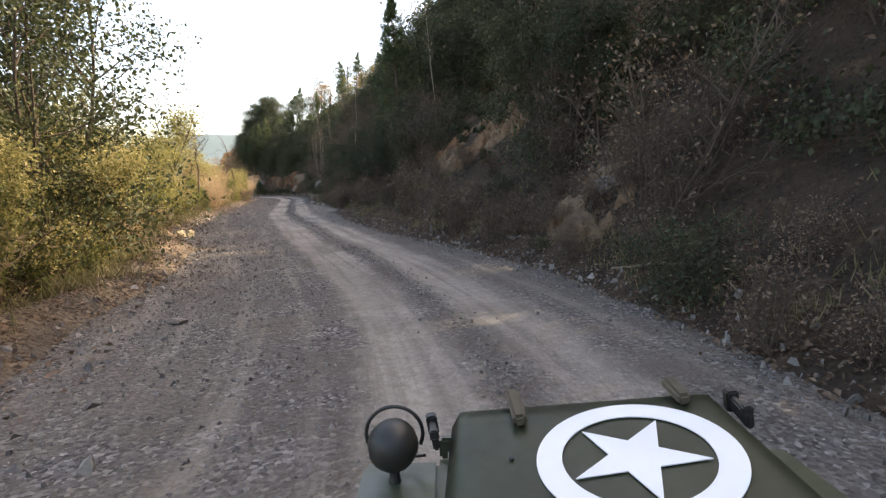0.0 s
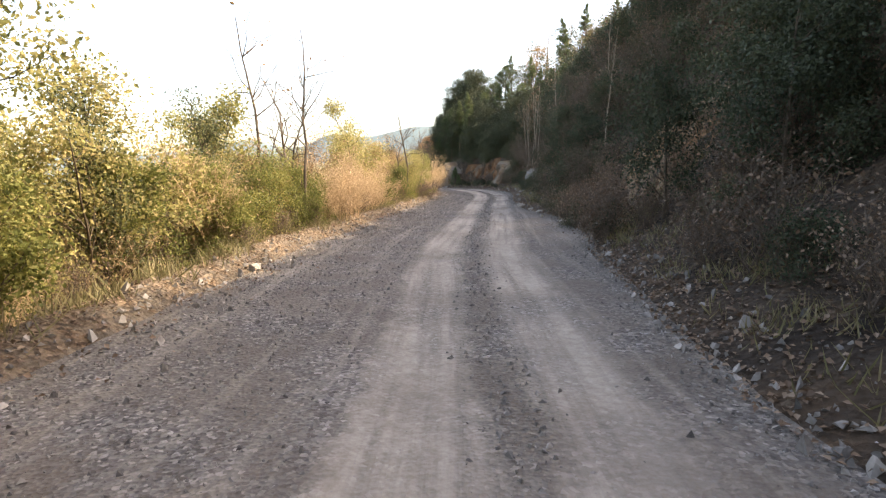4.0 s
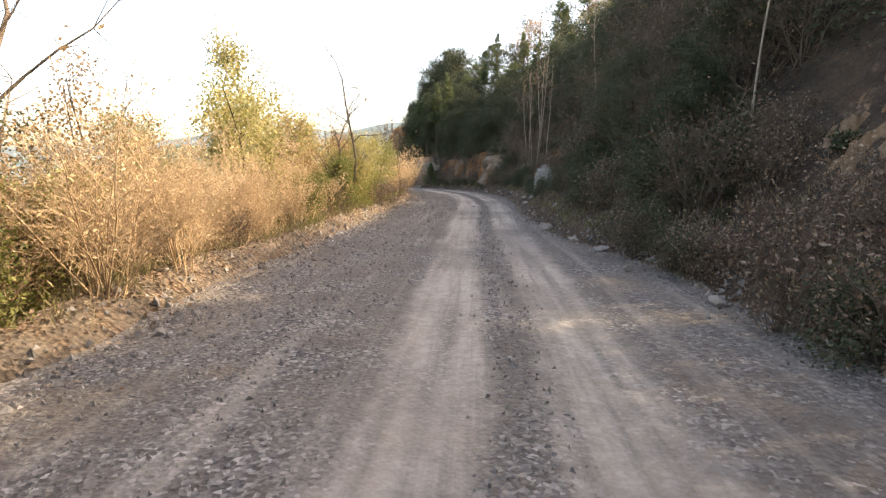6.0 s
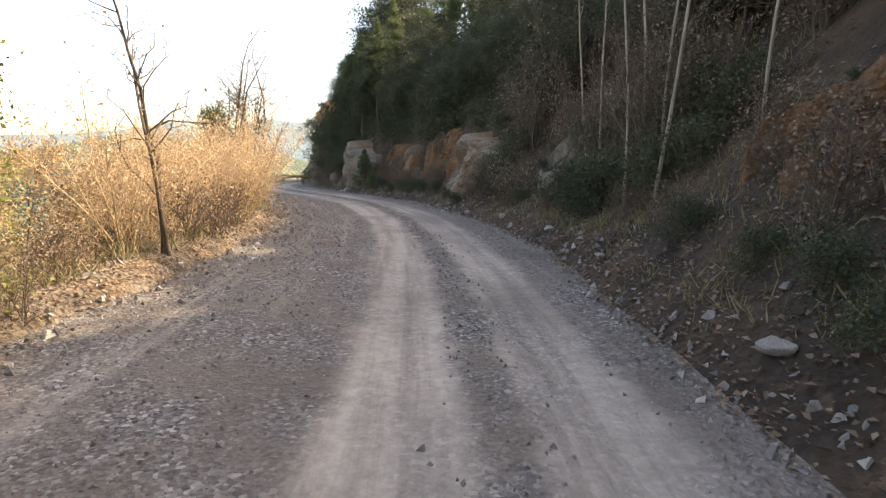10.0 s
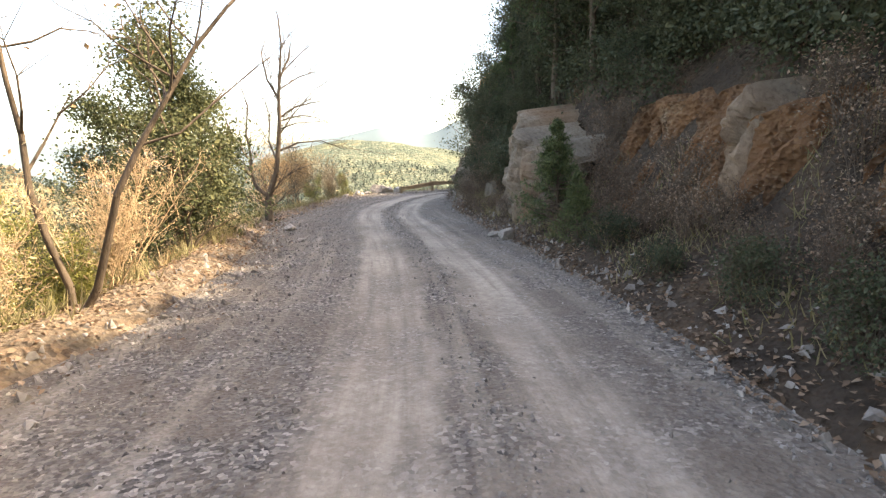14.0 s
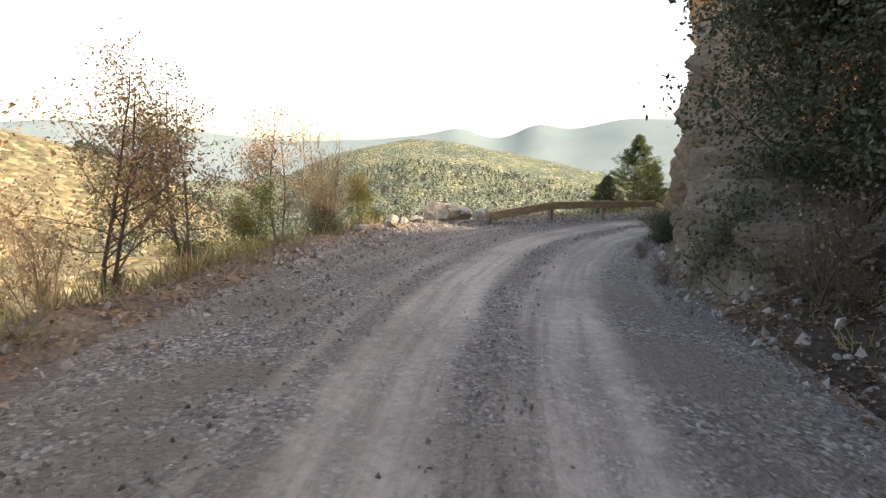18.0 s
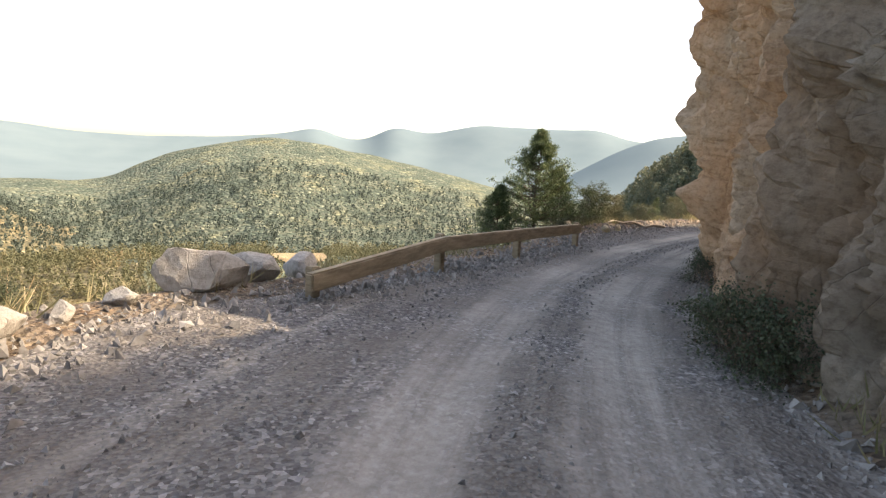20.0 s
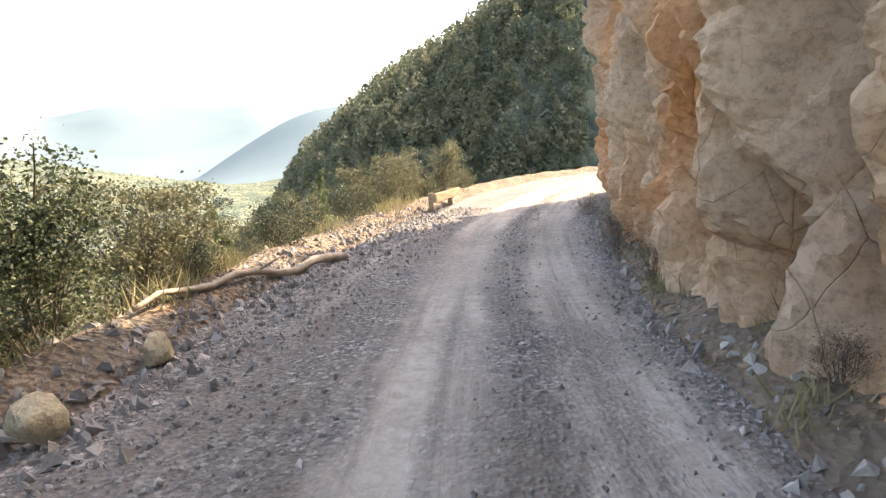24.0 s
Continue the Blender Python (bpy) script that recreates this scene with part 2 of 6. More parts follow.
L_YELLOW = leaf_material("yellow_green_leaves", [(0.0, (0.12, 0.125, 0.04)), (0.35, (0.25, 0.235, 0.08)), (0.7, (0.40, 0.335, 0.14)), (1.0, (0.52, 0.40, 0.21))], 0.5)
L_GREEN = leaf_material("green_leaves", [(0.0, (0.06, 0.072, 0.022)), (0.5, (0.18, 0.185, 0.052)), (1.0, (0.36, 0.32, 0.11))], 0.45)
L_ORANGE = leaf_material("rusty_autumn_leaves", [(0.0, (0.17, 0.105, 0.052)), (0.5, (0.31, 0.195, 0.098)), (1.0, (0.44, 0.31, 0.175))], 0.45)
L_DARK = leaf_material("dark_evergreen_leaves", [(0.0, (0.026, 0.036, 0.02)), (0.5, (0.05, 0.062, 0.032)), (1.0, (0.105, 0.108, 0.058))], 0.2)
L_OLIVE = leaf_material("grey_olive_leaves", [(0.0, (0.034, 0.045, 0.022)), (0.5, (0.075, 0.086, 0.038)), (1.0, (0.165, 0.16, 0.07))], 0.3)
# Lightened so that the spur's haze sits in the leaf colour.
L_WOOD = leaf_material("far_tree_leaves", [(0.0, (0.06, 0.078, 0.055)), (0.4, (0.115, 0.13, 0.082)), (0.75, (0.19, 0.18, 0.105)), (1.0, (0.28, 0.225, 0.13))], 0.35, clump=0.16)
L_VALLEY = leaf_material("golden_valley_leaves", [(0.0, (0.055, 0.064, 0.034)), (0.4, (0.105, 0.104, 0.052)), (0.75, (0.17, 0.146, 0.075)), (1.0, (0.255, 0.19, 0.1))], 0.3, clump=0.05)
L_HILL = leaf_material("far_conifer_needles", [(0.0, (0.03, 0.042, 0.034)), (0.5, (0.05, 0.064, 0.048)), (1.0, (0.074, 0.084, 0.058))], 0.1)
L_SLOPE = leaf_material("autumn_scrub_leaves", [(0.0, (0.09, 0.09, 0.04)), (0.4, (0.17, 0.15, 0.065)), (0.75, (0.27, 0.20, 0.10)), (1.0, (0.36, 0.25, 0.13))], 0.35, clump=0.22)
L_PINE = leaf_material("pine_needles", [(0.0, (0.03, 0.05, 0.024)), (0.5, (0.085, 0.115, 0.048)), (1.0, (0.21, 0.215, 0.09))], 0.3)
L_DRY = leaf_material("dry_golden_twigs", [(0.0, (0.34, 0.22, 0.12)), (0.5, (0.52, 0.38, 0.22)), (1.0, (0.62, 0.49, 0.31))], 0.45)
L_BROWN = leaf_material("dead_brown_leaves", [(0.0, (0.07, 0.045, 0.03)), (0.5, (0.17, 0.11, 0.07)), (1.0, (0.33, 0.25, 0.18))], 0.1)
L_GRASS = leaf_material("dry_grass", [(0.0, (0.09, 0.10, 0.04)), (0.5, (0.19, 0.17, 0.08)), (1.0, (0.32, 0.26, 0.15))], 0.3)
BARK = bark_material("brown_bark", (0.05, 0.038, 0.028), (0.15, 0.115, 0.085))
BARK_GOLD = bark_material("golden_stems", (0.34, 0.225, 0.13), (0.58, 0.43, 0.27))
BARK_GREY = bark_material("grey_brown_stems", (0.075, 0.058, 0.045), (0.18, 0.142, 0.11))
BARK_PALE = bark_material("pale_bark", (0.20, 0.16, 0.12), (0.36, 0.30, 0.23))
# Greens cooled and greyed to put some air haze into the hill colour.
WOODS = woods_material("wooded_hills", (0.062, 0.076, 0.06), (0.092, 0.104, 0.08), (0.125, 0.132, 0.096), 0.2, 3.0)
WOODS_GOLD = woods_material("golden_woods", (0.072, 0.066, 0.044), (0.115, 0.10, 0.064), (0.165, 0.14, 0.088), 0.2, 2.0)
# Pale blue stands for air haze, put into the ridges' base colour.
_m = Mat("haze_blue_far_ridges", 1.0, 0, 0.0)
FAR_HAZE_BLUE = _m.colour(_m.ramp(_m.noise(0.004, 5), [(0.3, (0.105, 0.138, 0.15)), (0.7, (0.122, 0.155, 0.166))])).m
M_CLEARING = soil_material("clearing_soil", (0.19, 0.14, 0.08), (0.26, 0.195, 0.11), (0.33, 0.25, 0.15), scale=0.1, litter=0.0)
OLIVE = paint_material("olive_drab_paint", (0.075, 0.085, 0.05), 0.38)
WHITEPAINT = paint_material("white_stencil_paint", (0.78, 0.79, 0.80), 0.6, 0.06)
BLACKIRON = paint_material("dark_iron", (0.025, 0.025, 0.022), 0.5)
RUBBER = paint_material("tyre_rubber", (0.03, 0.03, 0.03), 0.85)
BEAM = wood_material("weathered_timber", (0.16, 0.115, 0.07), (0.33, 0.255, 0.165))
BLOCKWOOD = wood_material("worn_olive_wood", (0.06, 0.055, 0.04), (0.16, 0.13, 0.09))
CANVAS = paint_material("canvas", (0.13, 0.12, 0.075), 0.95)


# ---------------------------------------------------------------- mesh helpers
def mesh_of(name, verts, faces, material, smooth=False, uvs=None):
    me = bpy.data.meshes.new(name)
    me.from_pydata([tuple(v) for v in verts] if not isinstance(verts, np.ndarray) else verts.tolist(), [], faces if isinstance(faces, list) else faces.tolist())
    if uvs is not None:
        lay = me.uv_layers.new(name="plan")
        idx = np.empty(len(me.loops), dtype=np.int32)
        me.loops.foreach_get("vertex_index", idx)
        lay.data.foreach_set("uv", np.asarray(uvs, dtype=np.float32)[idx].ravel())
    me.materials.append(material)
    if smooth:
        me.polygons.foreach_set("use_smooth", [True] * len(me.polygons))
    me.update()
    return me


def put(name, me, parent=None, label="", m=None):
    ob = new(name, me)
    if parent:
        ob.parent = parent
    if m is not None:
        ob.matrix_basis = m
    if label:
        tagged(ob, label)
    return ob


def part(name, bm, material, parent, label="", smooth=False):
    me = bpy.data.meshes.new(name)
    bm.to_mesh(me)
    bm.free()
    me.materials.append(material)
    if smooth:
        me.polygons.foreach_set("use_smooth", [True] * len(me.polygons))
    return put(name, me, parent, label)


def thing(name, label, category, group="", kind="", m=None):
    ob = new(name)
    ob.empty_display_size = 0.3
    tagged(ob, label, category, group, kind)
    if m is not None:
        ob.matrix_basis = m
    return ob


def box(bm, x0, x1, y0, y1, z0, z1, bevel=0.0):
    r = bmesh.ops.create_cube(bm, size=1.0, matrix=Matrix.Translation(((x0 + x1) / 2, (y0 + y1) / 2, (z0 + z1) / 2)) @ Matrix.Diagonal((x1 - x0, y1 - y0, z1 - z0, 1)))
    if bevel:
        es = list({e for v in r["verts"] for e in v.link_edges})
        bmesh.ops.bevel(bm, geom=es, offset=bevel, segments=2, affect="EDGES")
    return r


def tubes(segs, sides=5):
    """Tapered tubes from rows of (start, end, start radius, end radius)."""
    a = np.array([s[0] for s in segs]); b = np.array([s[1] for s in segs])
    ra = np.array([s[2] for s in segs]); rb = np.array([s[3] for s in segs])
    d = b - a
    d /= np.maximum(np.linalg.norm(d, axis=1), 1e-6)[:, None]
    ref = np.where(np.abs(d[:, 2:3]) > 0.9, np.array([[1.0, 0, 0]]), np.array([[0, 0, 1.0]]))
    u = np.cross(d, ref); u /= np.linalg.norm(u, axis=1)[:, None]
    w = np.cross(d, u)
    ang = np.arange(sides) * 2 * math.pi / sides
    ring = np.cos(ang)[None, :, None] * u[:, None] + np.sin(ang)[None, :, None] * w[:, None]
    va = a[:, None] + ring * ra[:, None, None]
    vb = b[:, None] + ring * rb[:, None, None]
    verts = np.concatenate([va, vb], axis=1).reshape(-1, 3)
    k = np.arange(sides); k2 = (k + 1) % sides
    f1 = np.stack([k, k2, k2 + sides, k + sides], -1)
    faces = (np.arange(len(segs))[:, None, None] * 2 * sides + f1[None]).reshape(-1, 4)
    return verts, faces


def leaf_quads(rng, centres, size, long=1.6, droop=0.0, jitter=0.35):
    """One four-cornered leaf at each centre, turned at random."""
    n = len(centres)
    d = rng.normal(size=(n, 3)); d[:, 2] -= droop
    d /= np.linalg.norm(d, axis=1)[:, None]
    e = rng.normal(size=(n, 3))
    e -= (e * d).sum(1)[:, None] * d
    e /= np.linalg.norm(e, axis=1)[:, None]
    s = size * (1 + jitter * rng.normal(size=n)).clip(0.4, 2)[:, None]
    lo, wi = s * long * 0.5, s * 0.5
    nrm = np.cross(d, e)
    v = np.stack([centres - d * lo, centres + e * wi + nrm * s * 0.12, centres + d * lo, centres - e * wi + nrm * s * 0.12], axis=1).reshape(-1, 3)
    f = np.arange(4 * n).reshape(n, 4)
    return v, f


def smoothstep(a, b, x):
    t = np.clip((x - a) / (b - a), 0, 1)
    return t * t * (3 - 2 * t)


def wave(x, y, z=0.0, octaves=4, seed=0):
    """Cheap smooth noise from turned sines, about -1 to 1."""
    r = np.random.RandomState(seed)
    out = 0.0
    amp, tot = 1.0, 0.0
    fx = 1.0
    for _ in range(octaves):
        for _ in range(3):
            th, ph, q = r.uniform(0, 2 * math.pi), r.uniform(0, 6.28), r.uniform(-1, 1)
            out = out + amp * np.sin(fx * (x * math.cos(th) + y * math.sin(th) + z * q) + ph) / 3 * 1.4
        tot += amp
        amp *= 0.52
        fx *= 2.07
    return out / tot


# ---------------------------------------------------------------- the plan: a road line with s along it and d to its right
LINE = [(5.96, -25.28), (3.51, -11.43), (1.43, 0.44), (0.45, 5.60), (-1.23, 10.44), (-4.60, 17.70), (-8.39, 26.11), (-11.16, 32.19), (-13.55, 38.27),
        (-15.93, 44.42), (-18.01, 50.23), (-19.9, 55.92), (-22.3, 62.2), (-25.96, 69.47), (-29.38, 74.51), (-33.14, 78.91), (-37.19, 83.0),
        (-40.69, 86.17), (-44.08, 89.02), (-47.7, 92.2), (-50.68, 95.97), (-53.0, 100.0), (-54.49, 104.84), (-55.3, 110.0), (-55.42, 117.0),
        (-54.9, 124.0), (-53.4, 131.0), (-50.5, 138.5), (-45.5, 146.5), (-38.0, 153.5), (-28.0, 159.0), (-16.0, 163.0)]


def spline(pts, n=24):
    p = np.array(pts, dtype=float)
    p = np.vstack([2 * p[0] - p[1], p, 2 * p[-1] - p[-2]])
    t = np.linspace(0, 1, n, endpoint=False)[:, None]
    out = []
    for i in range(1, len(p) - 2):
        a, b, c, d = p[i - 1], p[i], p[i + 1], p[i + 2]
        out.append(0.5 * (2 * b + (c - a) * t + (2 * a - 5 * b + 4 * c - d) * t ** 2 + (3 * b - a - 3 * c + d) * t ** 3))
    return np.vstack(out + [p[-2][None]])


_c = spline(LINE)
for _ in range(60):
    _c[1:-1] = 0.25 * _c[:-2] + 0.5 * _c[1:-1] + 0.25 * _c[2:]
_s = np.concatenate([[0], np.cumsum(np.linalg.norm(np.diff(_c, axis=0), axis=1))])
_s -= _s[np.argmin((_c[:, 0] - 1.43) ** 2 + (_c[:, 1] - 0.44) ** 2)]
S0, S1 = float(_s[0]), float(_s[-1])
S_GRID = np.arange(S0, S1, 0.25)
C_GRID = np.stack([np.interp(S_GRID, _s, _c[:, 0]), np.interp(S_GRID, _s, _c[:, 1])], -1)
T_GRID = np.gradient(C_GRID, axis=0)
T_GRID /= np.linalg.norm(T_GRID, axis=1)[:, None]


def plan(s, d):
    """World x and y of a place s metres along the road and d metres to its right."""
    s = np.asarray(s, dtype=float)
    cx, cy = np.interp(s, S_GRID, C_GRID[:, 0]), np.interp(s, S_GRID, C_GRID[:, 1])
    tx, ty = np.interp(s, S_GRID, T_GRID[:, 0]), np.interp(s, S_GRID, T_GRID[:, 1])
    q = np.hypot(tx, ty)
    return cx + d * ty / q, cy - d * tx / q


def at(keys, s):
    k = np.array(keys)
    return np.interp(s, k[:, 0], k[:, 1])


def road_z(s):
    return at([(-30, 0.0), (0, 0.0), (20, 0.06), (45, -0.08), (60, -0.07), (85, -0.04), (100, -0.22), (118, -0.2), (133, -0.5), (150, -0.7), (200, -0.9)], s)


def left_edge(s):
    return at([(-30, -3.7), (5, -3.8), (10, -4.0), (14, -3.3), (17, -3.4), (21, -4.4), (25, -4.2), (35, -4.3), (43, -4.2), (52, -4.0), (56, -4.3), (66, -4.4), (70, -4.1), (80, -3.6), (84, -4.1), (88, -3.9),
               (94, -3.5), (98, -3.9), (102, -4.0), (105, -3.9), (110, -3.8), (116, -4.5), (118.3, -4.7), (120, -3.8), (123, -2.9), (128, -2.4), (131, -2.6), (134, -3.2), (138, -3.1), (146, -2.8), (200, -3)], s) + 0.2 * wave(s * 0.9, s * 0, seed=3)


def right_foot(s):
    return at([(-30, 3.4), (0, 3.5), (9, 3.6), (13, 3.3), (18, 2.7), (25, 2.6), (32, 3.2), (37, 3.9), (44, 3.9), (50, 2.7), (58, 2.2), (65, 2.4), (70, 2.8), (80, 2.7), (90, 2.8), (97, 2.9), (103, 3.2), (108, 3.2),
               (113, 2.7), (118, 2.35), (121, 2.1), (124, 2.2), (128, 2.4), (131, 2.2), (134, 1.9), (138, 2.05), (143, 2.4), (150, 2.4), (200, 2.5)], s) + 0.12 * wave(s * 1.1, s * 0, seed=5)


def track_line(s):
    return at([(-30, 0.3), (3, 0.3), (17, -0.1), (33, -0.35), (46, -0.1), (65, -0.35), (88, -0.3), (104, -0.5), (123, -0.75), (138, -0.25), (200, -0.2)], s)


def ground_z(s, d):
    """Height of the land across the road: falling valley side, road, bank and hillside."""
    s, d = np.broadcast_arrays(np.asarray(s, dtype=float), np.asarray(d, dtype=float))
    L, R, z0 = left_edge(s), right_foot(s), road_z(s)
    z = z0 + 0.03 * wave(s * 0.8, d * 0.9, seed=7) * (np.abs(d) < 6)
    tr = track_line(s)
    for c in (tr, tr + 1.52):
        z = z - 0.035 * np.exp(-((d - c) / 0.38) ** 2) * (d > L) * (d < R)
    # valley side
    o = np.maximum(L - d, 0)
    hump = at([(-30, 0.25), (90, 0.3), (99, 0.25), (106, 0.1), (125, 0.05), (136, 0.25), (150, 0.3)], s)
    fall = at([(-30, 0.75), (40, 0.62), (60, 0.7), (85, 0.8), (110, 0.62), (125, 0.85), (150, 0.7)], s)
    zl = hump * np.exp(-((o - 0.7) / 0.55) ** 2) * (o > 0) - fall * np.maximum(o - 1.0, 0) * smoothstep(0.6, 3.5, o)
    zl = np.where(o > 30, zl - 0.0, zl) + 0.16 * wave(s * 0.7, d * 0.8, seed=11) * smoothstep(0.0, 2.0, o) + 0.07 * wave(s * 3, d * 3, seed=13) * smoothstep(0, 0.7, o)
    # hill side
    u = np.maximum(d - R, 0)
    apron = at([(-30, 0.45), (40, 0.5), (56, 0.7), (64, 0.9), (78, 0.55), (92, 0.5), (104, 0.6), (111, 0.5), (150, 0.4)], s)
    steep = at([(-30, 1.15), (8, 1.25), (20, 0.85), (30, 0.95), (44, 1.2), (58, 1.7), (66, 1.3), (80, 1.5), (92, 1.4), (103, 1.9), (110, 1.7), (118, 1.5), (150, 1.4)], s)
    rise = at([(-30, 5.0), (60, 5.0), (80, 4.2), (95, 3.6), (112, 3.2), (150, 4.0)], s)
    upper = at([(-30, 0.74), (50, 0.74), (70, 0.7), (90, 0.66), (105, 0.6), (125, 0.5), (150, 0.6)], s)
    zr = apron * np.minimum(u, 1.6) + steep * np.clip(u - 1.6, 0, rise) + upper * np.maximum(u - 1.6 - rise, 0)
    zr = zr - 0.35 * np.maximum(u - 30, 0)
    zr = zr + (0.35 * wave(s * 0.45, d * 0.5, seed=17) + 0.16 * wave(s * 1.6, d * 1.7, seed=19)) * smoothstep(0.3, 3.0, u) + 0.05 * wave(s * 4, d * 4, seed=23) * smoothstep(0, 0.5, u)
    return z + np.where(d < L, zl, 0) + np.where(d > R, zr, 0)


def spot(s, d, lift=0.0):
    x, y = plan(s, d)
    return Vector((float(x), float(y), float(ground_z(s, d)) + lift))


def heading(s):
    i = min(max(int((s - S0) / 0.25), 0), len(T_GRID) - 1)
    return math.degrees(math.atan2(-T_GRID[i, 0], T_GRID[i, 1]))


def strip(name, s_vals, d_rows, material, uv=True):
    """A sheet over the plan; d_rows gives for each s the same number of d values."""
    S = np.repeat(np.asarray(s_vals)[:, None], d_rows.shape[1], 1)
    x, y = plan(S, d_rows)
    z = ground_z(S, d_rows)
    verts = np.stack([x, y, z], -1).reshape(-1, 3)
    n, m = d_rows.shape
    i = np.arange(n - 1)[:, None] * m + np.arange(m - 1)[None]
    faces = np.stack([i, i + 1, i + m + 1, i + m], -1).reshape(-1, 4)
    uvs = np.stack([S, d_rows - track_line(S)], -1).reshape(-1, 2)
    return new(name, mesh_of(name, verts, faces, material, True, uvs))


s_vals = np.arange(S0 + 0.5, S1 - 0.5, 0.45)
L_, R_ = left_edge(s_vals), right_foot(s_vals)
f = np.linspace(0, 1, 34)
tagged(strip("road", s_vals, L_[:, None] + (R_ - L_)[:, None] * f[None], M_ROAD), "grey gravel mountain road with two pale dusty wheel tracks", "road", kind="structure")
reach_right = at([(-30, 34), (80, 32), (98, 28), (110, 25), (135, 24), (150, 20), (170, 16)], s_vals)
g = np.concatenate([np.linspace(0, 0.3, 30) ** 1.2, np.linspace(0.3, 1, 24)[1:]])
k_ = int(np.argmin(np.abs(s_vals - 111.0)))
rows_ = R_[:, None] + (reach_right - R_)[:, None] * g[None]
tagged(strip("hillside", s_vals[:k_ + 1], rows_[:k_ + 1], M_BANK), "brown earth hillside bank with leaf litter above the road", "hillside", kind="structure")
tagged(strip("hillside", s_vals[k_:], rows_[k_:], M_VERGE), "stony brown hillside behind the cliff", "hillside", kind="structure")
reach_left = at([(-30, -46), (60, -46), (85, -34), (100, -34), (170, -50)], s_vals)
g = np.concatenate([np.linspace(0, 0.16, 20) ** 1.1, np.linspace(0.16, 1, 26)[1:]])[::-1]
tagged(strip("valley_slope", s_vals, L_[:, None] + (reach_left - L_)[:, None] * g[None], M_VERGE), "dry grassy slope falling from the road edge to the valley", "slope", kind="structure")

# far land: one sheet to the horizon, round the last bend
EYE = np.array([-55.0, 112.0])
RIDGES = [
    (1150, 420, [(-180, 0), (100, -2.0), (85, -1.6), (75, -1.6), (66.3, -2.0), (61.8, 0.4), (56.9, 2.3), (52.3, 3.0), (48.5, 2.8), (43.9, 2.3), (37.9, 1.2), (31.9, 0.2), (27.5, -1.2), (20, -2.5), (0, -3)]),
    (620, 230, [(-180, 0), (150, 0), (120, 3.4), (100, 4.0), (90, 3.6), (82, 2.2), (76, -1.0), (70, -6), (0, -8)]),
    (4000, 800, [(-180, 3), (100, 1.0), (84, 3.0), (72.4, 2.6), (67.5, 2.2), (61.8, 2.2), (55, 2.6), (49.6, 3.3), (46.2, 4.1), (43.5, 3.0), (41, 3.1), (38.5, 4.7), (34.5, 4.0), (29.1, 5.2), (20.3, 5.0), (16.9, 5.1), (13.5, 4.0), (0, 3.6)]),
    (2200, 420, [(-180, 3), (24, -2.4), (19.4, 0.5), (14.6, 3.3), (11.5, 4.5), (7.1, 5.0), (0, 5.6), (-20, 6)]),
]
SPUR = [(-180, 8), (-60, 15), (-30, 17), (-18, 16.5), (-9, 12.6), (-3, 8.8), (3.5, 5.6), (8, 2.4), (12.5, -1.2), (17, -8), (30, -10), (180, -10)]


def far_z(x, y):
    dx, dy = x - EYE[0], y - EYE[1]
    r = np.hypot(dx, dy) + 1e-6
    az = np.degrees(np.arctan2(-dx, dy))

    def by(keys, soft):
        k = np.array(sorted(keys))
        return sum(np.interp(az + o, k[:, 0], k[:, 1]) for o in np.linspace(-soft, soft, 11)) / 11

    h = -95 + 0 * r
    for rr, w, keys in RIDGES:
        top = rr * np.tan(np.radians(by(keys, 1.3))) + 0.0015 * rr * wave(az * 0.25, 0 * az, seed=int(rr), octaves=3)
        rough = 0.10 * (top + 95) * wave(x * 8 / rr, y * 8 / rr, seed=31)
        prof = np.exp(-np.abs((r - rr) / w) ** 1.7)
        h = np.maximum(h, -95 + (top + 95 + rough * (1 - prof)) * prof)
    h = h + (9.0 * wave(x * 0.016, y * 0.016, seed=37, octaves=3) - 14.0 * np.abs(wave(x * 0.007, y * 0.007, seed=39, octaves=2))) * smoothstep(180, 420, r) * (1 - smoothstep(1150, 1500, r)) * (1 - smoothstep(40, 75, h))
    rr, w = 235.0, 150.0
    top = rr * np.tan(np.radians(by(SPUR, 1.5)))
    prof = np.exp(-np.abs((r - rr) / w) ** 2)
    h = np.maximum(h, -95 + (top + 95) * np.where(r > rr, np.maximum(prof, 0.4 * (top > 10)), prof))
    h = np.maximum(h, -43 - 55 * ((r - 258) / 80) ** 2 - 55 * ((az - 49.7) / 10) ** 2)
    return h


def near_sd(x, y):
    """Nearest place on the road line: s and signed d."""
    out_s, out_d = np.empty(x.shape), np.empty(x.shape)
    cc, tt_, ss = C_GRID[::4], T_GRID[::4], S_GRID[::4]
    for i in range(len(x)):
        q = (cc[:, 0] - x[i]) ** 2 + (cc[:, 1] - y[i]) ** 2
        j = int(np.argmin(q))
        side = (x[i] - cc[j, 0]) * tt_[j, 1] - (y[i] - cc[j, 1]) * tt_[j, 0]
        out_s[i], out_d[i] = ss[j], math.copysign(math.sqrt(q[j]), side)
    return out_s, out_d


def land_z(x, y):
    s, d = near_sd(x, y)
    local = ground_z(s, np.clip(d, -46, 34))
    local = np.where(d < -46, local - 0.35 * (-46 - d), local) - np.where(np.abs(d) < 44, 3.0 + 0.15 * np.abs(d), 3.0)
    w = smoothstep(38, 130, np.abs(d))
    return local * (1 - w) + far_z(x, y) * w


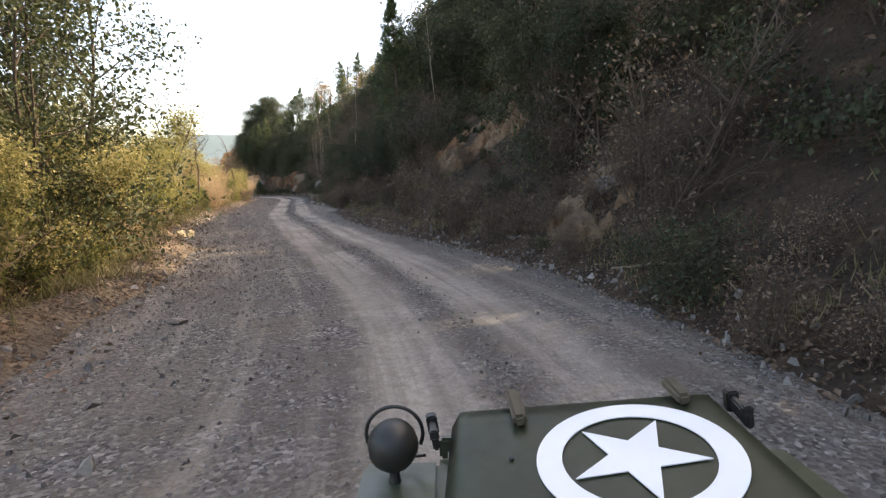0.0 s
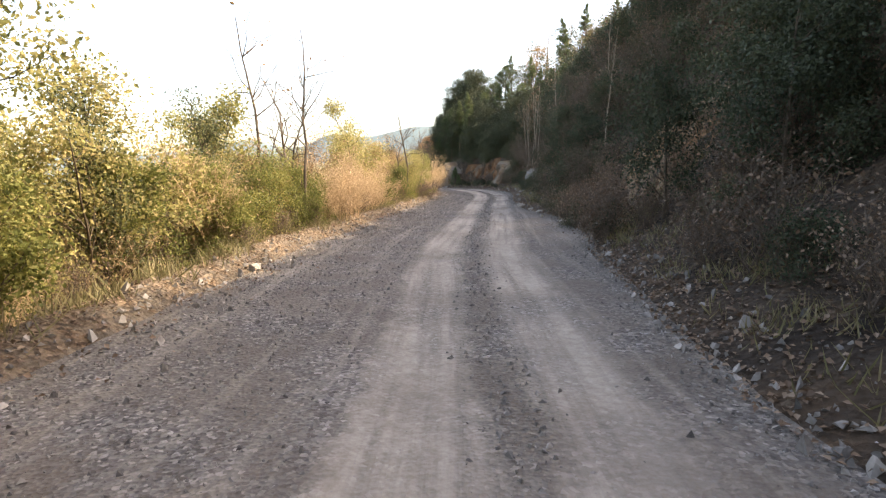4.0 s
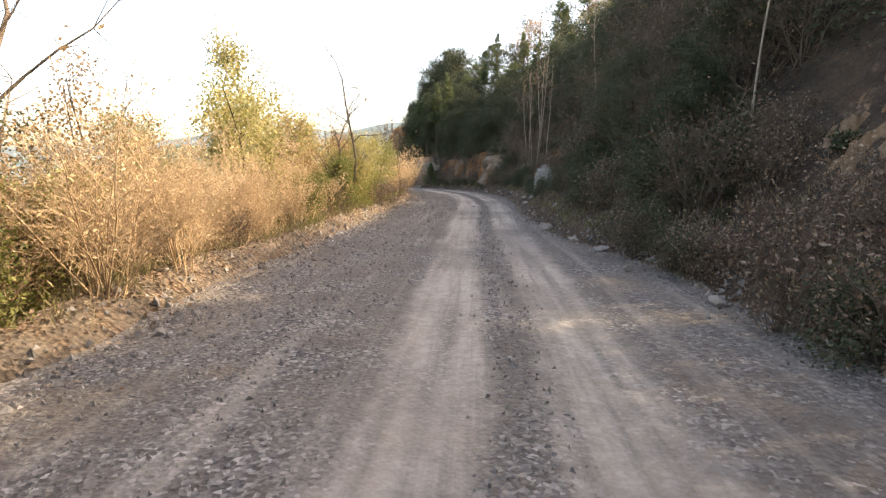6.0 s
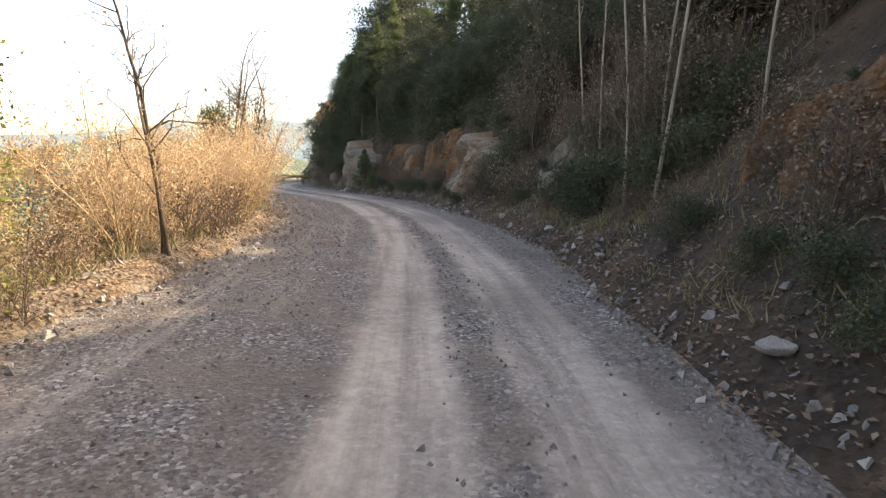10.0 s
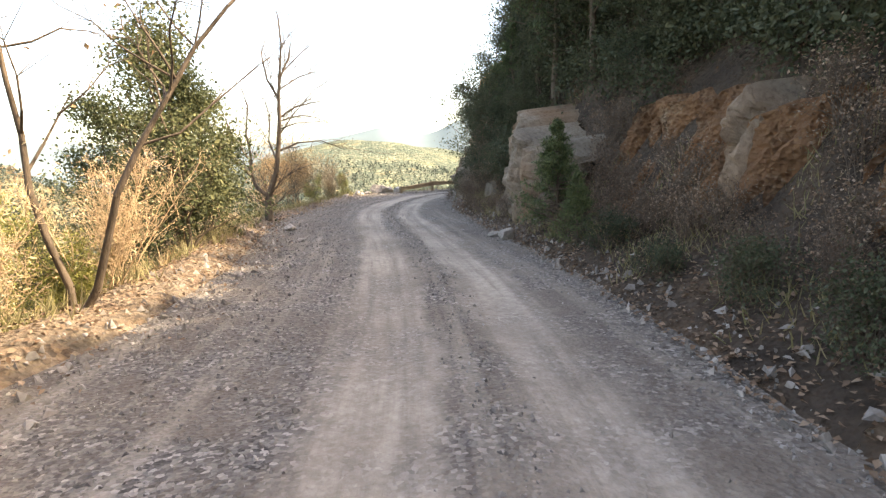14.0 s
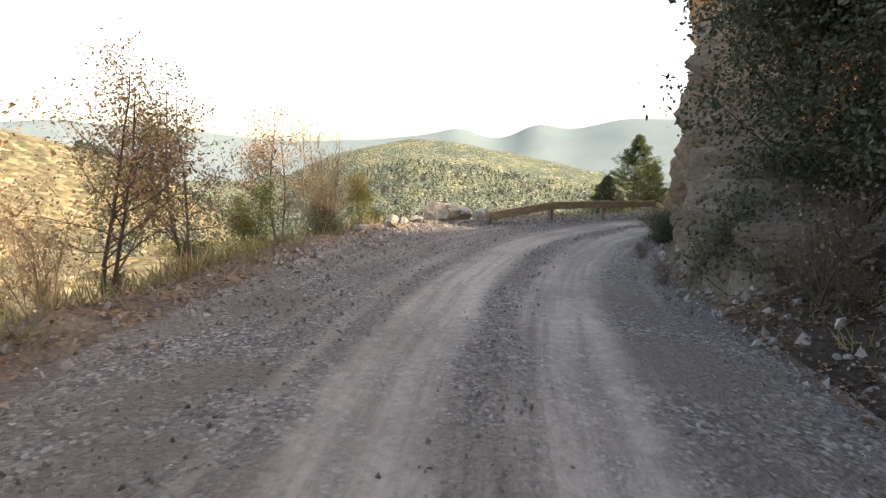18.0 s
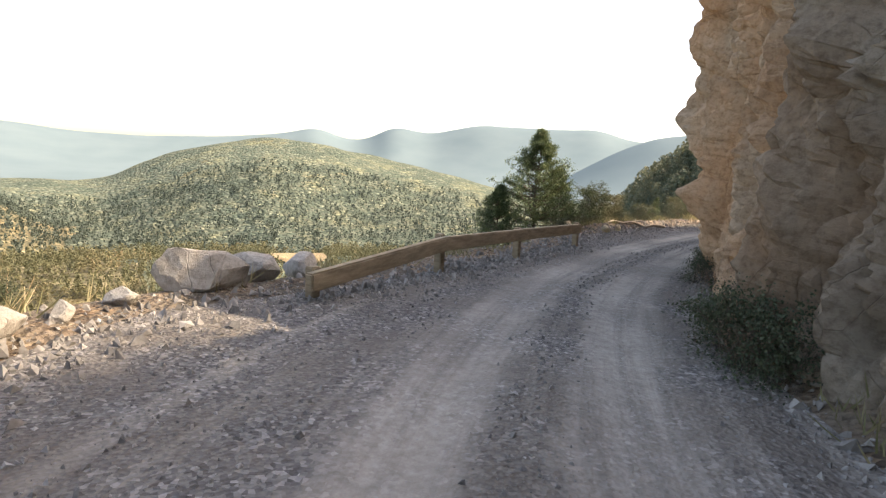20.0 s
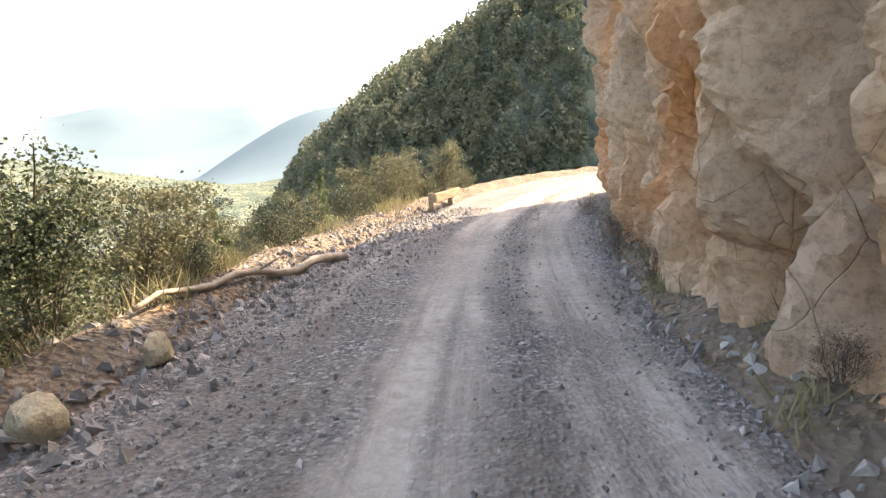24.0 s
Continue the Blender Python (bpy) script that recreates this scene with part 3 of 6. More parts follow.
az = np.radians(np.concatenate([np.arange(-180, -25, 3.0), np.arange(-25, 110, 0.55), np.arange(110, 180.1, 3.0)]))
rad = np.concatenate([np.linspace(3, 60, 14), 60 * (4800 / 60) ** (np.linspace(0, 1, 92)[1:])])
A, Rr = np.meshgrid(az, rad, indexing="ij")
gx, gy = (EYE[0] - Rr * np.sin(A)).ravel(), (EYE[1] + Rr * np.cos(A)).ravel()
gz = land_z(gx, gy)
n, m = A.shape
i = np.arange(n - 1)[:, None] * m + np.arange(m - 1)[None]
faces = np.stack([i, i + m, i + m + 1, i + 1], -1).reshape(-1, 4)
gv = np.stack([gx, gy, gz], -1)
cent = Rr[:-1, :-1].ravel()
far = cent > 1560


def land_part(name, label, category, pick, material):
    fs = faces[pick]
    used, back = np.unique(fs, return_inverse=True)
    tagged(new(name, mesh_of(name, gv[used], back.reshape(-1, 4), material, True)), label, category, kind="structure")


az_c = np.degrees(A[:-1, :-1].ravel()) + 7.0 * wave(gx.reshape(n, m)[:-1, :-1].ravel() * 0.03, gy.reshape(n, m)[:-1, :-1].ravel() * 0.03, seed=71)
gold = ~far & (az_c > 66) & (az_c < 150) & (cent < 700)
land_part("ground", "wooded valley and hill with light clearings", "landscape", ~far & ~gold, WOODS)
land_part("valley_floor", "golden autumn woods and fields across the valley", "landscape", gold, WOODS_GOLD)
land_part("backdrop", "far mountain ridges on the horizon, pale blue haze in their colour", "mountains", far, FAR_HAZE_BLUE)

# ---------------------------------------------------------------- rock faces
def facets(x, y, size, seed, tilt=0.8, turn=0.0, tall=1.0):
    """Broken rock: the nearest of many tilted, bevelled blocks at each place, so that flat faces meet in sharp creases."""
    ct, st = math.cos(turn), math.sin(turn)
    xx, yy = (x * ct - y * st) / size, (x * st + y * ct) / (size * tall)
    gx_, gy_ = np.floor(xx).astype(int), np.floor(yy).astype(int)
    out = np.full(x.shape, 1e9)

    def h(i, j, k):
        v = np.sin(i * 127.1 + j * 311.7 + k * 74.7 + seed * 19.19) * 43758.5453
        return v - np.floor(v)

    for di in (-2, -1, 0, 1, 2):
        for dj in (-2, -1, 0, 1, 2):
            ci, cj = gx_ + di, gy_ + dj
            u, v = xx - ci - h(ci, cj, 1), yy - cj - h(ci, cj, 2)
            th = 3.1416 * h(ci, cj, 6)
            a_, b_ = u * np.cos(th) - v * np.sin(th), u * np.sin(th) + v * np.cos(th)
            q = np.maximum(np.abs(a_) * (0.8 + 0.5 * h(ci, cj, 7)), np.abs(b_) + 0.25 * a_)
            f_ = -0.75 * h(ci, cj, 3) + tilt * (1.3 * (h(ci, cj, 4) - 0.5) * u + 0.5 * (h(ci, cj, 5) - 0.5) * v) + 3.4 * np.maximum(q - 0.43, 0)
            out = np.minimum(out, f_)
    return out * size


def fissures(x, y, seed, gap, deep, wide=0.05):
    """Long slanting open cracks through a rock face."""
    r = np.random.RandomState(seed)
    out = np.zeros(x.shape)
    k = x.min()
    while k < x.max():
        k += gap * r.uniform(0.4, 1.6)
        slant, y0, half, w = r.uniform(-0.3, 0.3), r.uniform(0, max(y.max(), 0.1)), r.uniform(1.0, 3.5), wide * r.uniform(0.6, 1.8)
        dist = np.abs(x - k - slant * (y - y0) - 0.12 * wave(y * 2.3 + k, y * 0, seed=seed + 1, octaves=3))
        out = np.maximum(out, np.clip(1.3 - (dist / w) ** 0.8, 0, 1) * (1 - smoothstep(half * 0.7, half, np.abs(y - y0))))
    return out * deep


def rock_face(name, s_a, s_b, height, foot, lean, label, material, depth=0.5, step=0.16, seed=1, back=1.3, niches=()):
    """A rough standing rock face along the right of the road. foot(s): its d at the ground; lean(s, h): how far it goes back at height h."""
    ss = np.arange(s_a, s_b + step, step)
    hs = np.linspace(-0.06, 1.0, int(max(height(x) for x in np.linspace(s_a, s_b, 9)) / step) + 2)
    S, Q = np.meshgrid(ss, hs, indexing="ij")
    top = np.array([height(x) for x in ss])[:, None] * (1 + 0.2 * wave(ss * 1.9, ss * 0, seed=seed + 5))[:, None]
    Hh = Q * top
    base = np.array([foot(x) for x in ss])[:, None]
    zb = road_z(S)
    u = S + 0.12 * wave(S * 1.5, Hh * 1.3, seed=seed + 1, octaves=3)
    v = Hh + 0.12 * wave(S * 1.4, Hh * 1.5, seed=seed + 2, octaves=3)
    rough = (0.28 * wave(S * 0.8, Hh * 0.35, seed=seed, octaves=2) + 0.5 * facets(u, v, 1.7, seed, 1.6, 0.15, 3.2) + 1.0 * facets(u, v, 0.7, seed + 3, 2.0, -0.16, 4.8)
             + 1.3 * facets(u, v, 0.32, seed + 7, 2.4, 0.2, 3.6) + 1.0 * facets(u, v, 0.15, seed + 11, 2.0, 0.4, 1.7) + fissures(u, v, seed + 13, 0.5, 0.7, 0.065))
    rough = rough - np.percentile(rough, 20)
    for s_n, h_n, w_n, t_n, deep_n in niches:
        rough = rough + deep_n / depth * (1 - smoothstep(0.55, 1.05, np.hypot((u - s_n + 0.25 * (v - h_n)) / w_n, (v - h_n) / t_n)))
    d = base + lean(S, Hh) + depth * rough * (0.25 + 0.75 * smoothstep(0.0, 0.9, Hh)) + 0.012 * wave(S * 13, Hh * 13, seed=seed + 4)
    ends = smoothstep(s_a, s_a + 0.8, S) * (1 - smoothstep(s_b - 0.8, s_b, S))
    d = d + (1 - ends) * back + smoothstep(0.92, 1.0, Q) * 2.0
    x, y = plan(S, d)
    z = zb + Hh + 0.03 * wave(S * 2, Hh * 2, seed=seed + 9)
    n, m = S.shape
    i = np.arange(n - 1)[:, None] * m + np.arange(m - 1)[None]
    faces = np.stack([i, i + m, i + m + 1, i + 1], -1).reshape(-1, 4)
    ob = new(name, mesh_of(name, np.stack([x, y, z], -1).reshape(-1, 3), faces, material, False))
    tagged(ob, label, "rock face", kind="structure")
    return ob


def bulge(keys):
    return lambda S, Hh: -np.interp(Hh, [k[0] for k in keys], [k[1] for k in keys])


rock_face("rock_outcrop", 111.0, 122.0, lambda s: float(at([(111, 1.2), (113, 1.8), (116, 2.4), (118, 4.0), (120, 6.0), (122, 6.6)], s)), lambda s: float(right_foot(s)) + 0.2,
          bulge([(0, 0.0), (4, -0.25), (8, 0.2)]), "dark shaded limestone at the foot of the wooded bank", M_GREYROCK, depth=0.6, step=0.07, seed=43)
rock_face("cliff", 120.4, 156.0, lambda s: float(at([(120, 5.0), (121, 6.2), (124, 9.0), (134, 10), (150, 9.5), (154, 7), (156, 4)], s)), lambda s: float(right_foot(s)) + float(at([(120, 0.1), (130, 0.15), (134, 0.3), (160, 0.35)], s)),
          lambda S, Hh: bulge([(0, 0.0), (0.6, 0.15), (1.6, 0.4), (3.0, 0.5), (5.0, 0.65), (8.0, 1.0), (14, 1.2)])(S, Hh) * at([(117, 0.1), (121, 0.4), (126, 1.0), (130, 0.9), (134, 0.35), (160, 0.3)], S),
          "tall overhanging orange and grey limestone cliff beside the road", M_CLIFF, depth=0.68, step=0.065, seed=41,
          niches=((127.6, 3.0, 0.32, 0.6, 0.4), (126.2, 2.3, 0.3, 0.28, 0.3), (140.5, 3.2, 0.3, 0.9, 0.4), (138.6, 1.6, 0.22, 0.6, 0.3), (133.0, 3.6, 0.4, 0.5, 0.35), (121.6, 4.0, 0.4, 0.7, 0.3)))
rock_face("rock_outcrop", 96.2, 101.6, lambda s: float(at([(96, 1.8), (97, 2.9), (99, 3.3), (100.6, 3.4), (101.6, 2.2)], s)), lambda s: float(right_foot(s)) + 0.45,
          bulge([(0, 0.0), (4, -0.7)]), "grey cracked limestone outcrop standing at the road edge", M_GREYROCK, depth=0.45, step=0.045, seed=53)
rock_face("rock_outcrop", 79.6, 83.8, lambda s: float(at([(79.6, 2.0), (81.0, 3.2), (82.6, 3.1), (83.8, 2.2)], s)), lambda s: float(right_foot(s)) + 0.85,
          bulge([(0, 0.0), (4, -1.0)]), "pale limestone outcrop with orange earth in the road bank", M_GREYROCK, depth=0.55, step=0.045, seed=67)
rock_face("orange_earth_scar", 82.8, 96.6, lambda s: float(at([(82.8, 2.8), (87, 3.4), (91, 3.0), (94, 3.5), (96.6, 3.0)], s)), lambda s: float(right_foot(s)) + 1.4,
          bulge([(0, 0.0), (4, -1.45)]), "orange bare earth scar in the road bank", M_ORANGE, depth=0.4, step=0.1, seed=71)
rock_face("orange_earth_scar", 63.4, 67.0, lambda s: float(at([(63.4, 2.2), (65, 3.3), (67.0, 2.4)], s)), lambda s: float(right_foot(s)) + 1.15,
          bulge([(0, 0.0), (4, -1.3)]), "bare orange earth scar with pale rock in the bank", M_ORANGE, depth=0.4, step=0.1, seed=83)


def scar(name, label, s_a, s_b, d_a, d_b, material, depth, seed, step=0.09):
    """Bare broken ground laid open in the bank, with an uneven outline."""
    S, D = np.meshgrid(np.arange(s_a, s_b, step), np.arange(d_a, d_b, step * 0.7), indexing="ij")
    q = np.hypot((S - (s_a + s_b) / 2) / (s_b - s_a), (D - (d_a + d_b) / 2) / (d_b - d_a)) * 2 + 0.22 * wave(S * 1.2, D * 1.5, seed=seed)
    rise = smoothstep(1.0, 0.72, q)
    rough = 0.8 * facets(S, D, 0.9, seed, 1.0, 0.3) + 0.9 * facets(S, D, 0.36, seed + 3, 1.2, -0.4) + 0.8 * facets(S, D, 0.16, seed + 5, 1.2, 0.8)
    x, y = plan(S, D)
    z = ground_z(S, D) + (0.06 - depth * (rough - rough.mean())) * rise - 0.3 * (1 - rise)
    n, m = S.shape
    i = np.arange(n - 1)[:, None] * m + np.arange(m - 1)[None]
    faces = np.stack([i, i + m, i + m + 1, i + 1], -1).reshape(-1, 4)
    tagged(new(name, mesh_of(name, np.stack([x, y, z], -1).reshape(-1, 3), faces, material, False)), label, "earth scar", kind="structure")


scar("earth_scar", "ochre earth and pale rock laid bare in the bank", 8.8, 12.2, 4.2, 6.4, M_OCHRE, 0.6, 601)
scar("earth_scar", "crumbling ochre earth scar high in the bank", 16.2, 24.0, 5.0, 9.0, M_OCHRE, 0.6, 603)
scar("earth_scar", "orange-brown bare scar with pale rock in the bank", 35.0, 45.5, 5.3, 9.0, M_OCHRE, 0.7, 605)
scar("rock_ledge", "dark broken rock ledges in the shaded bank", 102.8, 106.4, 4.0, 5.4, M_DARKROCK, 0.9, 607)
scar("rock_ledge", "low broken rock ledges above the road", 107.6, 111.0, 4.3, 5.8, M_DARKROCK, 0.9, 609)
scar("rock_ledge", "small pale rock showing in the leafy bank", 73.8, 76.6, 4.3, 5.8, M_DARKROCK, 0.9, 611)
rock_face("lichen_rock", 60.2, 62.6, lambda s: float(at([(60.2, 1.0), (60.9, 1.9), (61.8, 2.2), (62.6, 1.4)], s)), lambda s: float(right_foot(s)) + 0.45,
          bulge([(0, 0.0), (3, -0.8)]), "white lichen-spotted rock standing in the dark bank", M_LICHEN, depth=0.4, step=0.045, seed=97, back=0.9)
rock_face("rock_wedge", 90.1, 91.9, lambda s: float(at([(90, 2.2), (90.8, 3.2), (91.9, 2.4)], s)), lambda s: float(right_foot(s)) + 1.1,
          bulge([(0, 0.0), (4, -1.0)]), "pale wedge of limestone in the orange bank", M_GREYROCK, depth=0.45, step=0.05, seed=101, back=0.9)

# ---------------------------------------------------------------- trees and bushes
def grow(rng, height, lean=0.1, stems=1, limbs=9, spread=0.45, start=0.3, up=0.6, thick=0.02, twigs=5, wig=0.12):
    """Stem, limbs and twigs as tapered pieces, and the points at which leaves sit."""
    segs, tips = [], []
    for st in range(stems):
        h = height * (1 if st == 0 else rng.uniform(0.6, 0.95))
        p = np.array([0.0, 0.0, -0.3]) if stems == 1 else np.array([rng.normal() * 0.12, rng.normal() * 0.12, -0.3])
        d = np.array([rng.normal() * lean, rng.normal() * lean, 1.0])
        if stems > 1:
            d[:2] += rng.normal(size=2) * 0.22
        d /= np.linalg.norm(d)
        n = 9
        pts = [p]
        for k in range(n):
            d = d + rng.normal(size=3) * wig * 0.6
            d[2] = max(d[2], 0.6)
            d /= np.linalg.norm(d)
            pts.append(pts[-1] + d * (h + 0.3) / n)
        r0 = thick * h / (1 if stems == 1 else 1.5)
        rad_ = [r0 * (1 - 0.92 * k / n) ** 0.9 + 0.006 for k in range(n + 1)]
        for k in range(n):
            segs.append((pts[k], pts[k + 1], rad_[k], rad_[k + 1]))
        tips.append((pts[-1], 0.5))
        for _ in range(limbs):
            q = start + (1 - start) * rng.uniform() ** 0.85
            k = min(int(q * n), n - 1)
            a = pts[k] + (pts[k + 1] - pts[k]) * (q * n - k)
            az_ = rng.uniform(0, 2 * math.pi)
            ln = h * spread * (1.15 - q) * rng.uniform(0.6, 1.2) + 0.25
            d2 = np.array([math.cos(az_), math.sin(az_), up * rng.uniform(0.5, 1.5)])
            d2 /= np.linalg.norm(d2)
            r = max(rad_[k] * 0.5, 0.008)
            b = a
            m_ = 4
            for j in range(m_):
                d2 = d2 + rng.normal(size=3) * wig * 1.3 + np.array([0, 0, 0.05])
                d2 /= np.linalg.norm(d2)
                e = b + d2 * ln / m_
                segs.append((b, e, r * (1 - 0.8 * j / m_), r * (1 - 0.8 * (j + 1) / m_) + 0.003))
                b = e
                if j > 0:
                    for _ in range(max(1, twigs // 3)):
                        d3 = d2 + rng.normal(size=3) * 0.7 + np.array([0, 0, 0.15])
                        d3 /= np.linalg.norm(d3)
                        e3 = e + d3 * ln * rng.uniform(0.2, 0.45)
                        segs.append((e, e3, max(r * 0.35, 0.004), 0.003))
                        tips.append((e3, 0.35))
                        e4 = e3 + (d3 + rng.normal(size=3) * 0.5) * ln * 0.18
                        segs.append((e3, e4, 0.0035, 0.002))
            tips.append((b, 0.4))
    return segs, tips


def leafy(rng, tips, count, size, cloud=0.45, droop=0.2, long=1.6):
    pos = np.array([t[0] for t in tips])
    pick = rng.randint(0, len(pos), count)
    c = pos[pick] + rng.normal(size=(count, 3)) * cloud * np.array([1, 1, 0.8])
    return leaf_quads(rng, c, size, long, droop)


def tree_kind(name, label, category, group, seed, bark, leaf, leaves, size, cloud, sides=5, droop=0.2, long=1.6, **shape):
    rng = np.random.RandomState(seed)
    segs, tips = grow(rng, **shape)
    ob = thing(name, label, category, group)
    put("trunk", mesh_of("trunk", *tubes(segs, sides), bark, True), ob)
    if leaves:
        tips = [t for t in tips if t[0][2] > 0.12 * shape["height"]]
        put("crown", mesh_of("crown", *leafy(rng, tips, leaves, size, cloud, droop, long), leaf), ob)
    return ob


def pine_kind(name, label, seed, height, width, tufts, leaf=None, bare=0.12, group="pine trees", per=16, nl=0.17, long=2.6, loose=0.2, cone=True):
    """A pine: straight trunk, whorls of boughs, tufts of long needles."""
    rng = np.random.RandomState(seed)
    segs, cs = [], []
    n = 10
    pts = [np.array([0.02 * height * math.sin(k * 0.7 + seed) * k / n, 0.02 * height * math.cos(k * 0.9) * k / n, height * k / n - 0.3 * (k == 0)]) for k in range(n + 1)]
    for k in range(n):
        segs.append((pts[k], pts[k + 1], 0.018 * height * (1 - 0.93 * k / n), 0.018 * height * (1 - 0.93 * (k + 1) / n)))
    for _ in range(tufts):
        q = bare + (1 - bare) * rng.uniform() ** (0.8 if cone else 0.5)
        k = min(int(q * n), n - 1)
        a = pts[k] + (pts[k + 1] - pts[k]) * (q * n - k)
        az_ = rng.uniform(0, 6.283)
        prof = (1.0 - q) * 1.15 + 0.05 if cone else math.sin(math.pi * min(1, (q - bare) / (1 - bare) * 0.75 + 0.25)) + 0.15
        ln = width * prof * rng.uniform(0.45, 1.1)
        d2 = np.array([math.cos(az_), math.sin(az_), rng.uniform(-0.05, 0.45)])
        e = a + d2 * ln * 0.6
        e2 = e + np.array([d2[0], d2[1], d2[2] + 0.35]) * ln * 0.4
        r = 0.006 * height * (1 - q) + 0.006
        segs += [(a, e, r, r * 0.6), (e, e2, r * 0.6, 0.005)]
        for base, w in ((e2, 1.0), (e * 0.4 + e2 * 0.6, 0.9), (e, 0.7)):
            cs.append(base + rng.normal(size=(per, 3)) * np.array([1.0, 1.0, 0.7]) * loose * w * (1.1 - 0.65 * q if cone else 1.0))
    c = np.concatenate(cs)
    ob = thing(name, label, "tree", group)
    put("trunk", mesh_of("trunk", *tubes(segs, 5), BARK, True), ob)
    put("crown", mesh_of("crown", *leaf_quads(rng, c, nl, long, -0.6), leaf or L_PINE), ob)
    return ob


FAR_AWAY = []
KINDS = {}
KINDS["yellow"] = [tree_kind("broadleaf_tree", "slender broadleaf tree with yellow-green autumn leaves on the slope", "tree", "roadside trees", 11 + k, BARK, L_YELLOW, 12000, 0.052, 0.25,
                             height=7.0, stems=3, limbs=13, spread=0.32, start=0.22, up=0.8, thick=0.011, twigs=5) for k in range(3)]
KINDS["green"] = [tree_kind("green_bush_tree", "dense green leafy young tree below the road edge", "tree", "roadside trees", 31 + k, BARK, L_GREEN, 10000, 0.052, 0.24,
                            height=4.6, stems=3, limbs=14, spread=0.34, start=0.05, up=0.8, thick=0.011, twigs=5) for k in range(2)]
KINDS["orange"] = [tree_kind("autumn_tree", "small tree with rusty orange autumn leaves", "tree", "roadside trees", 41 + k, BARK, L_ORANGE, 5500, 0.048, 0.26,
                             height=5.5, stems=2, limbs=16, spread=0.4, start=0.15, up=0.7, thick=0.014, twigs=6) for k in range(2)]
KINDS["dry"] = [tree_kind("dry_thicket", "thicket of thin golden leafless stems in sunlight", "bush", "dry thickets", 51 + k, BARK_GOLD, L_DRY, 1500, 0.028, 0.3, long=3.0,
                          height=3.8, stems=12, limbs=13, spread=0.3, start=0.12, up=1.3, thick=0.0065, twigs=9, sides=3) for k in range(3)]
KINDS["bare"] = [tree_kind("bare_tree", "leafless dark-branched tree beside the road", "tree", "bare trees", 61 + k, BARK, L_ORANGE, 50, 0.06, 0.3,
                           height=7.5, stems=2, limbs=12, spread=0.36, start=0.25, up=1.0, thick=0.014, twigs=7, wig=0.2) for k in range(2)]
KINDS["oak"] = [tree_kind("holm_oak", "dark evergreen oak on the shaded hillside", "tree", "hillside trees", 71 + k, BARK, L_DARK, 15000, 0.052, 0.27,
                          height=6.0, stems=2, limbs=16, spread=0.42, start=0.12, up=0.55, thick=0.014, twigs=5) for k in range(3)]
KINDS["shrub"] = [tree_kind("shrub", "low dark evergreen shrub on the bank", "bush", "bank shrubs", 81 + k, BARK, L_DARK, 3800, 0.036, 0.17,
                            height=1.5, stems=6, limbs=6, spread=0.4, start=0.05, up=0.8, thick=0.012, twigs=4, sides=4) for k in range(2)]
KINDS["brush"] = [tree_kind("dead_brush", "tangle of dry brown stems and dead leaves on the bank", "bush", "dry brush", 91 + k, BARK_GREY, L_BROWN, 1200, 0.034, 0.26,
                            height=1.7, stems=10, limbs=9, spread=0.35, start=0.1, up=0.9, thick=0.009, twigs=4, sides=4) for k in range(2)]
KINDS["thorn"] = [tree_kind("bare_thicket", "leafless grey-brown thicket in the shade of the bank", "bush", "dry brush", 151 + k, BARK_GREY, L_BROWN, 1500, 0.034, 0.3,
                            height=3.4, stems=9, limbs=13, spread=0.3, start=0.1, up=0.9, thick=0.008, twigs=6, sides=4) for k in range(2)]
KINDS["pine"] = [pine_kind("pine_tree", "dark green pine on the hillside", 101, 10.0, 2.3, 130, bare=0.35, cone=False, per=26, nl=0.034, long=7.0, loose=0.17), pine_kind("pine_tree", "tall green pine on the slope", 103, 11.0, 2.6, 150, bare=0.25, per=26, nl=0.034, long=7.0, loose=0.17)]
KINDS["pole"] = [tree_kind("sapling", "thin pale leafless sapling trunk on the bank", "tree", "saplings", 111 + k, BARK_PALE, L_BROWN, 60, 0.08, 0.3,
                           height=7.5, stems=1, limbs=7, spread=0.12, start=0.55, up=2.0, thick=0.0045, twigs=3, wig=0.05, lean=0.05) for k in range(2)]
USED = {}
place_rng = random.Random(5)


SCRUB, HIGH_WOOD = [], []
HEIGHTS = {"oak": 6.6, "pine": 11.2, "orange": 5.8, "shrub": 1.6, "thorn": 3.3, "pole": 7.6}


def crown_line(s, d):
    """How high the hillside wood reaches above the road: low over the cutting, higher up the slope."""
    a_ = float(at([(-30, 18), (28, 16), (37, 11.6), (45, 10.4), (60, 10.2), (75, 10.4), (85, 10.5), (95, 11.0), (112, 11.0), (115, 12.5), (121, 12.5), (124, 9), (135, 9), (150, 12)], s))
    b_ = 1.0 if s < 70 else 0.85
    return min(a_ + b_ * (d - 7), 0.93 * (d + 5.0) if 34 < s < 72 else 99.0)


OPEN_BANK = [(8.3, 12.6, 3.8, 6.8), (15.8, 24.2, 4.6, 9.2), (34.6, 45.6, 4.6, 9.2), (59.3, 62.9, 2.0, 5.4), (62.5, 67.8, 2.4, 5.8), (73, 77.4, 3.8, 6.4), (80, 97, 3.0, 5.8), (96, 102, 3.0, 5.6), (102, 111.8, 3.2, 4.9)]


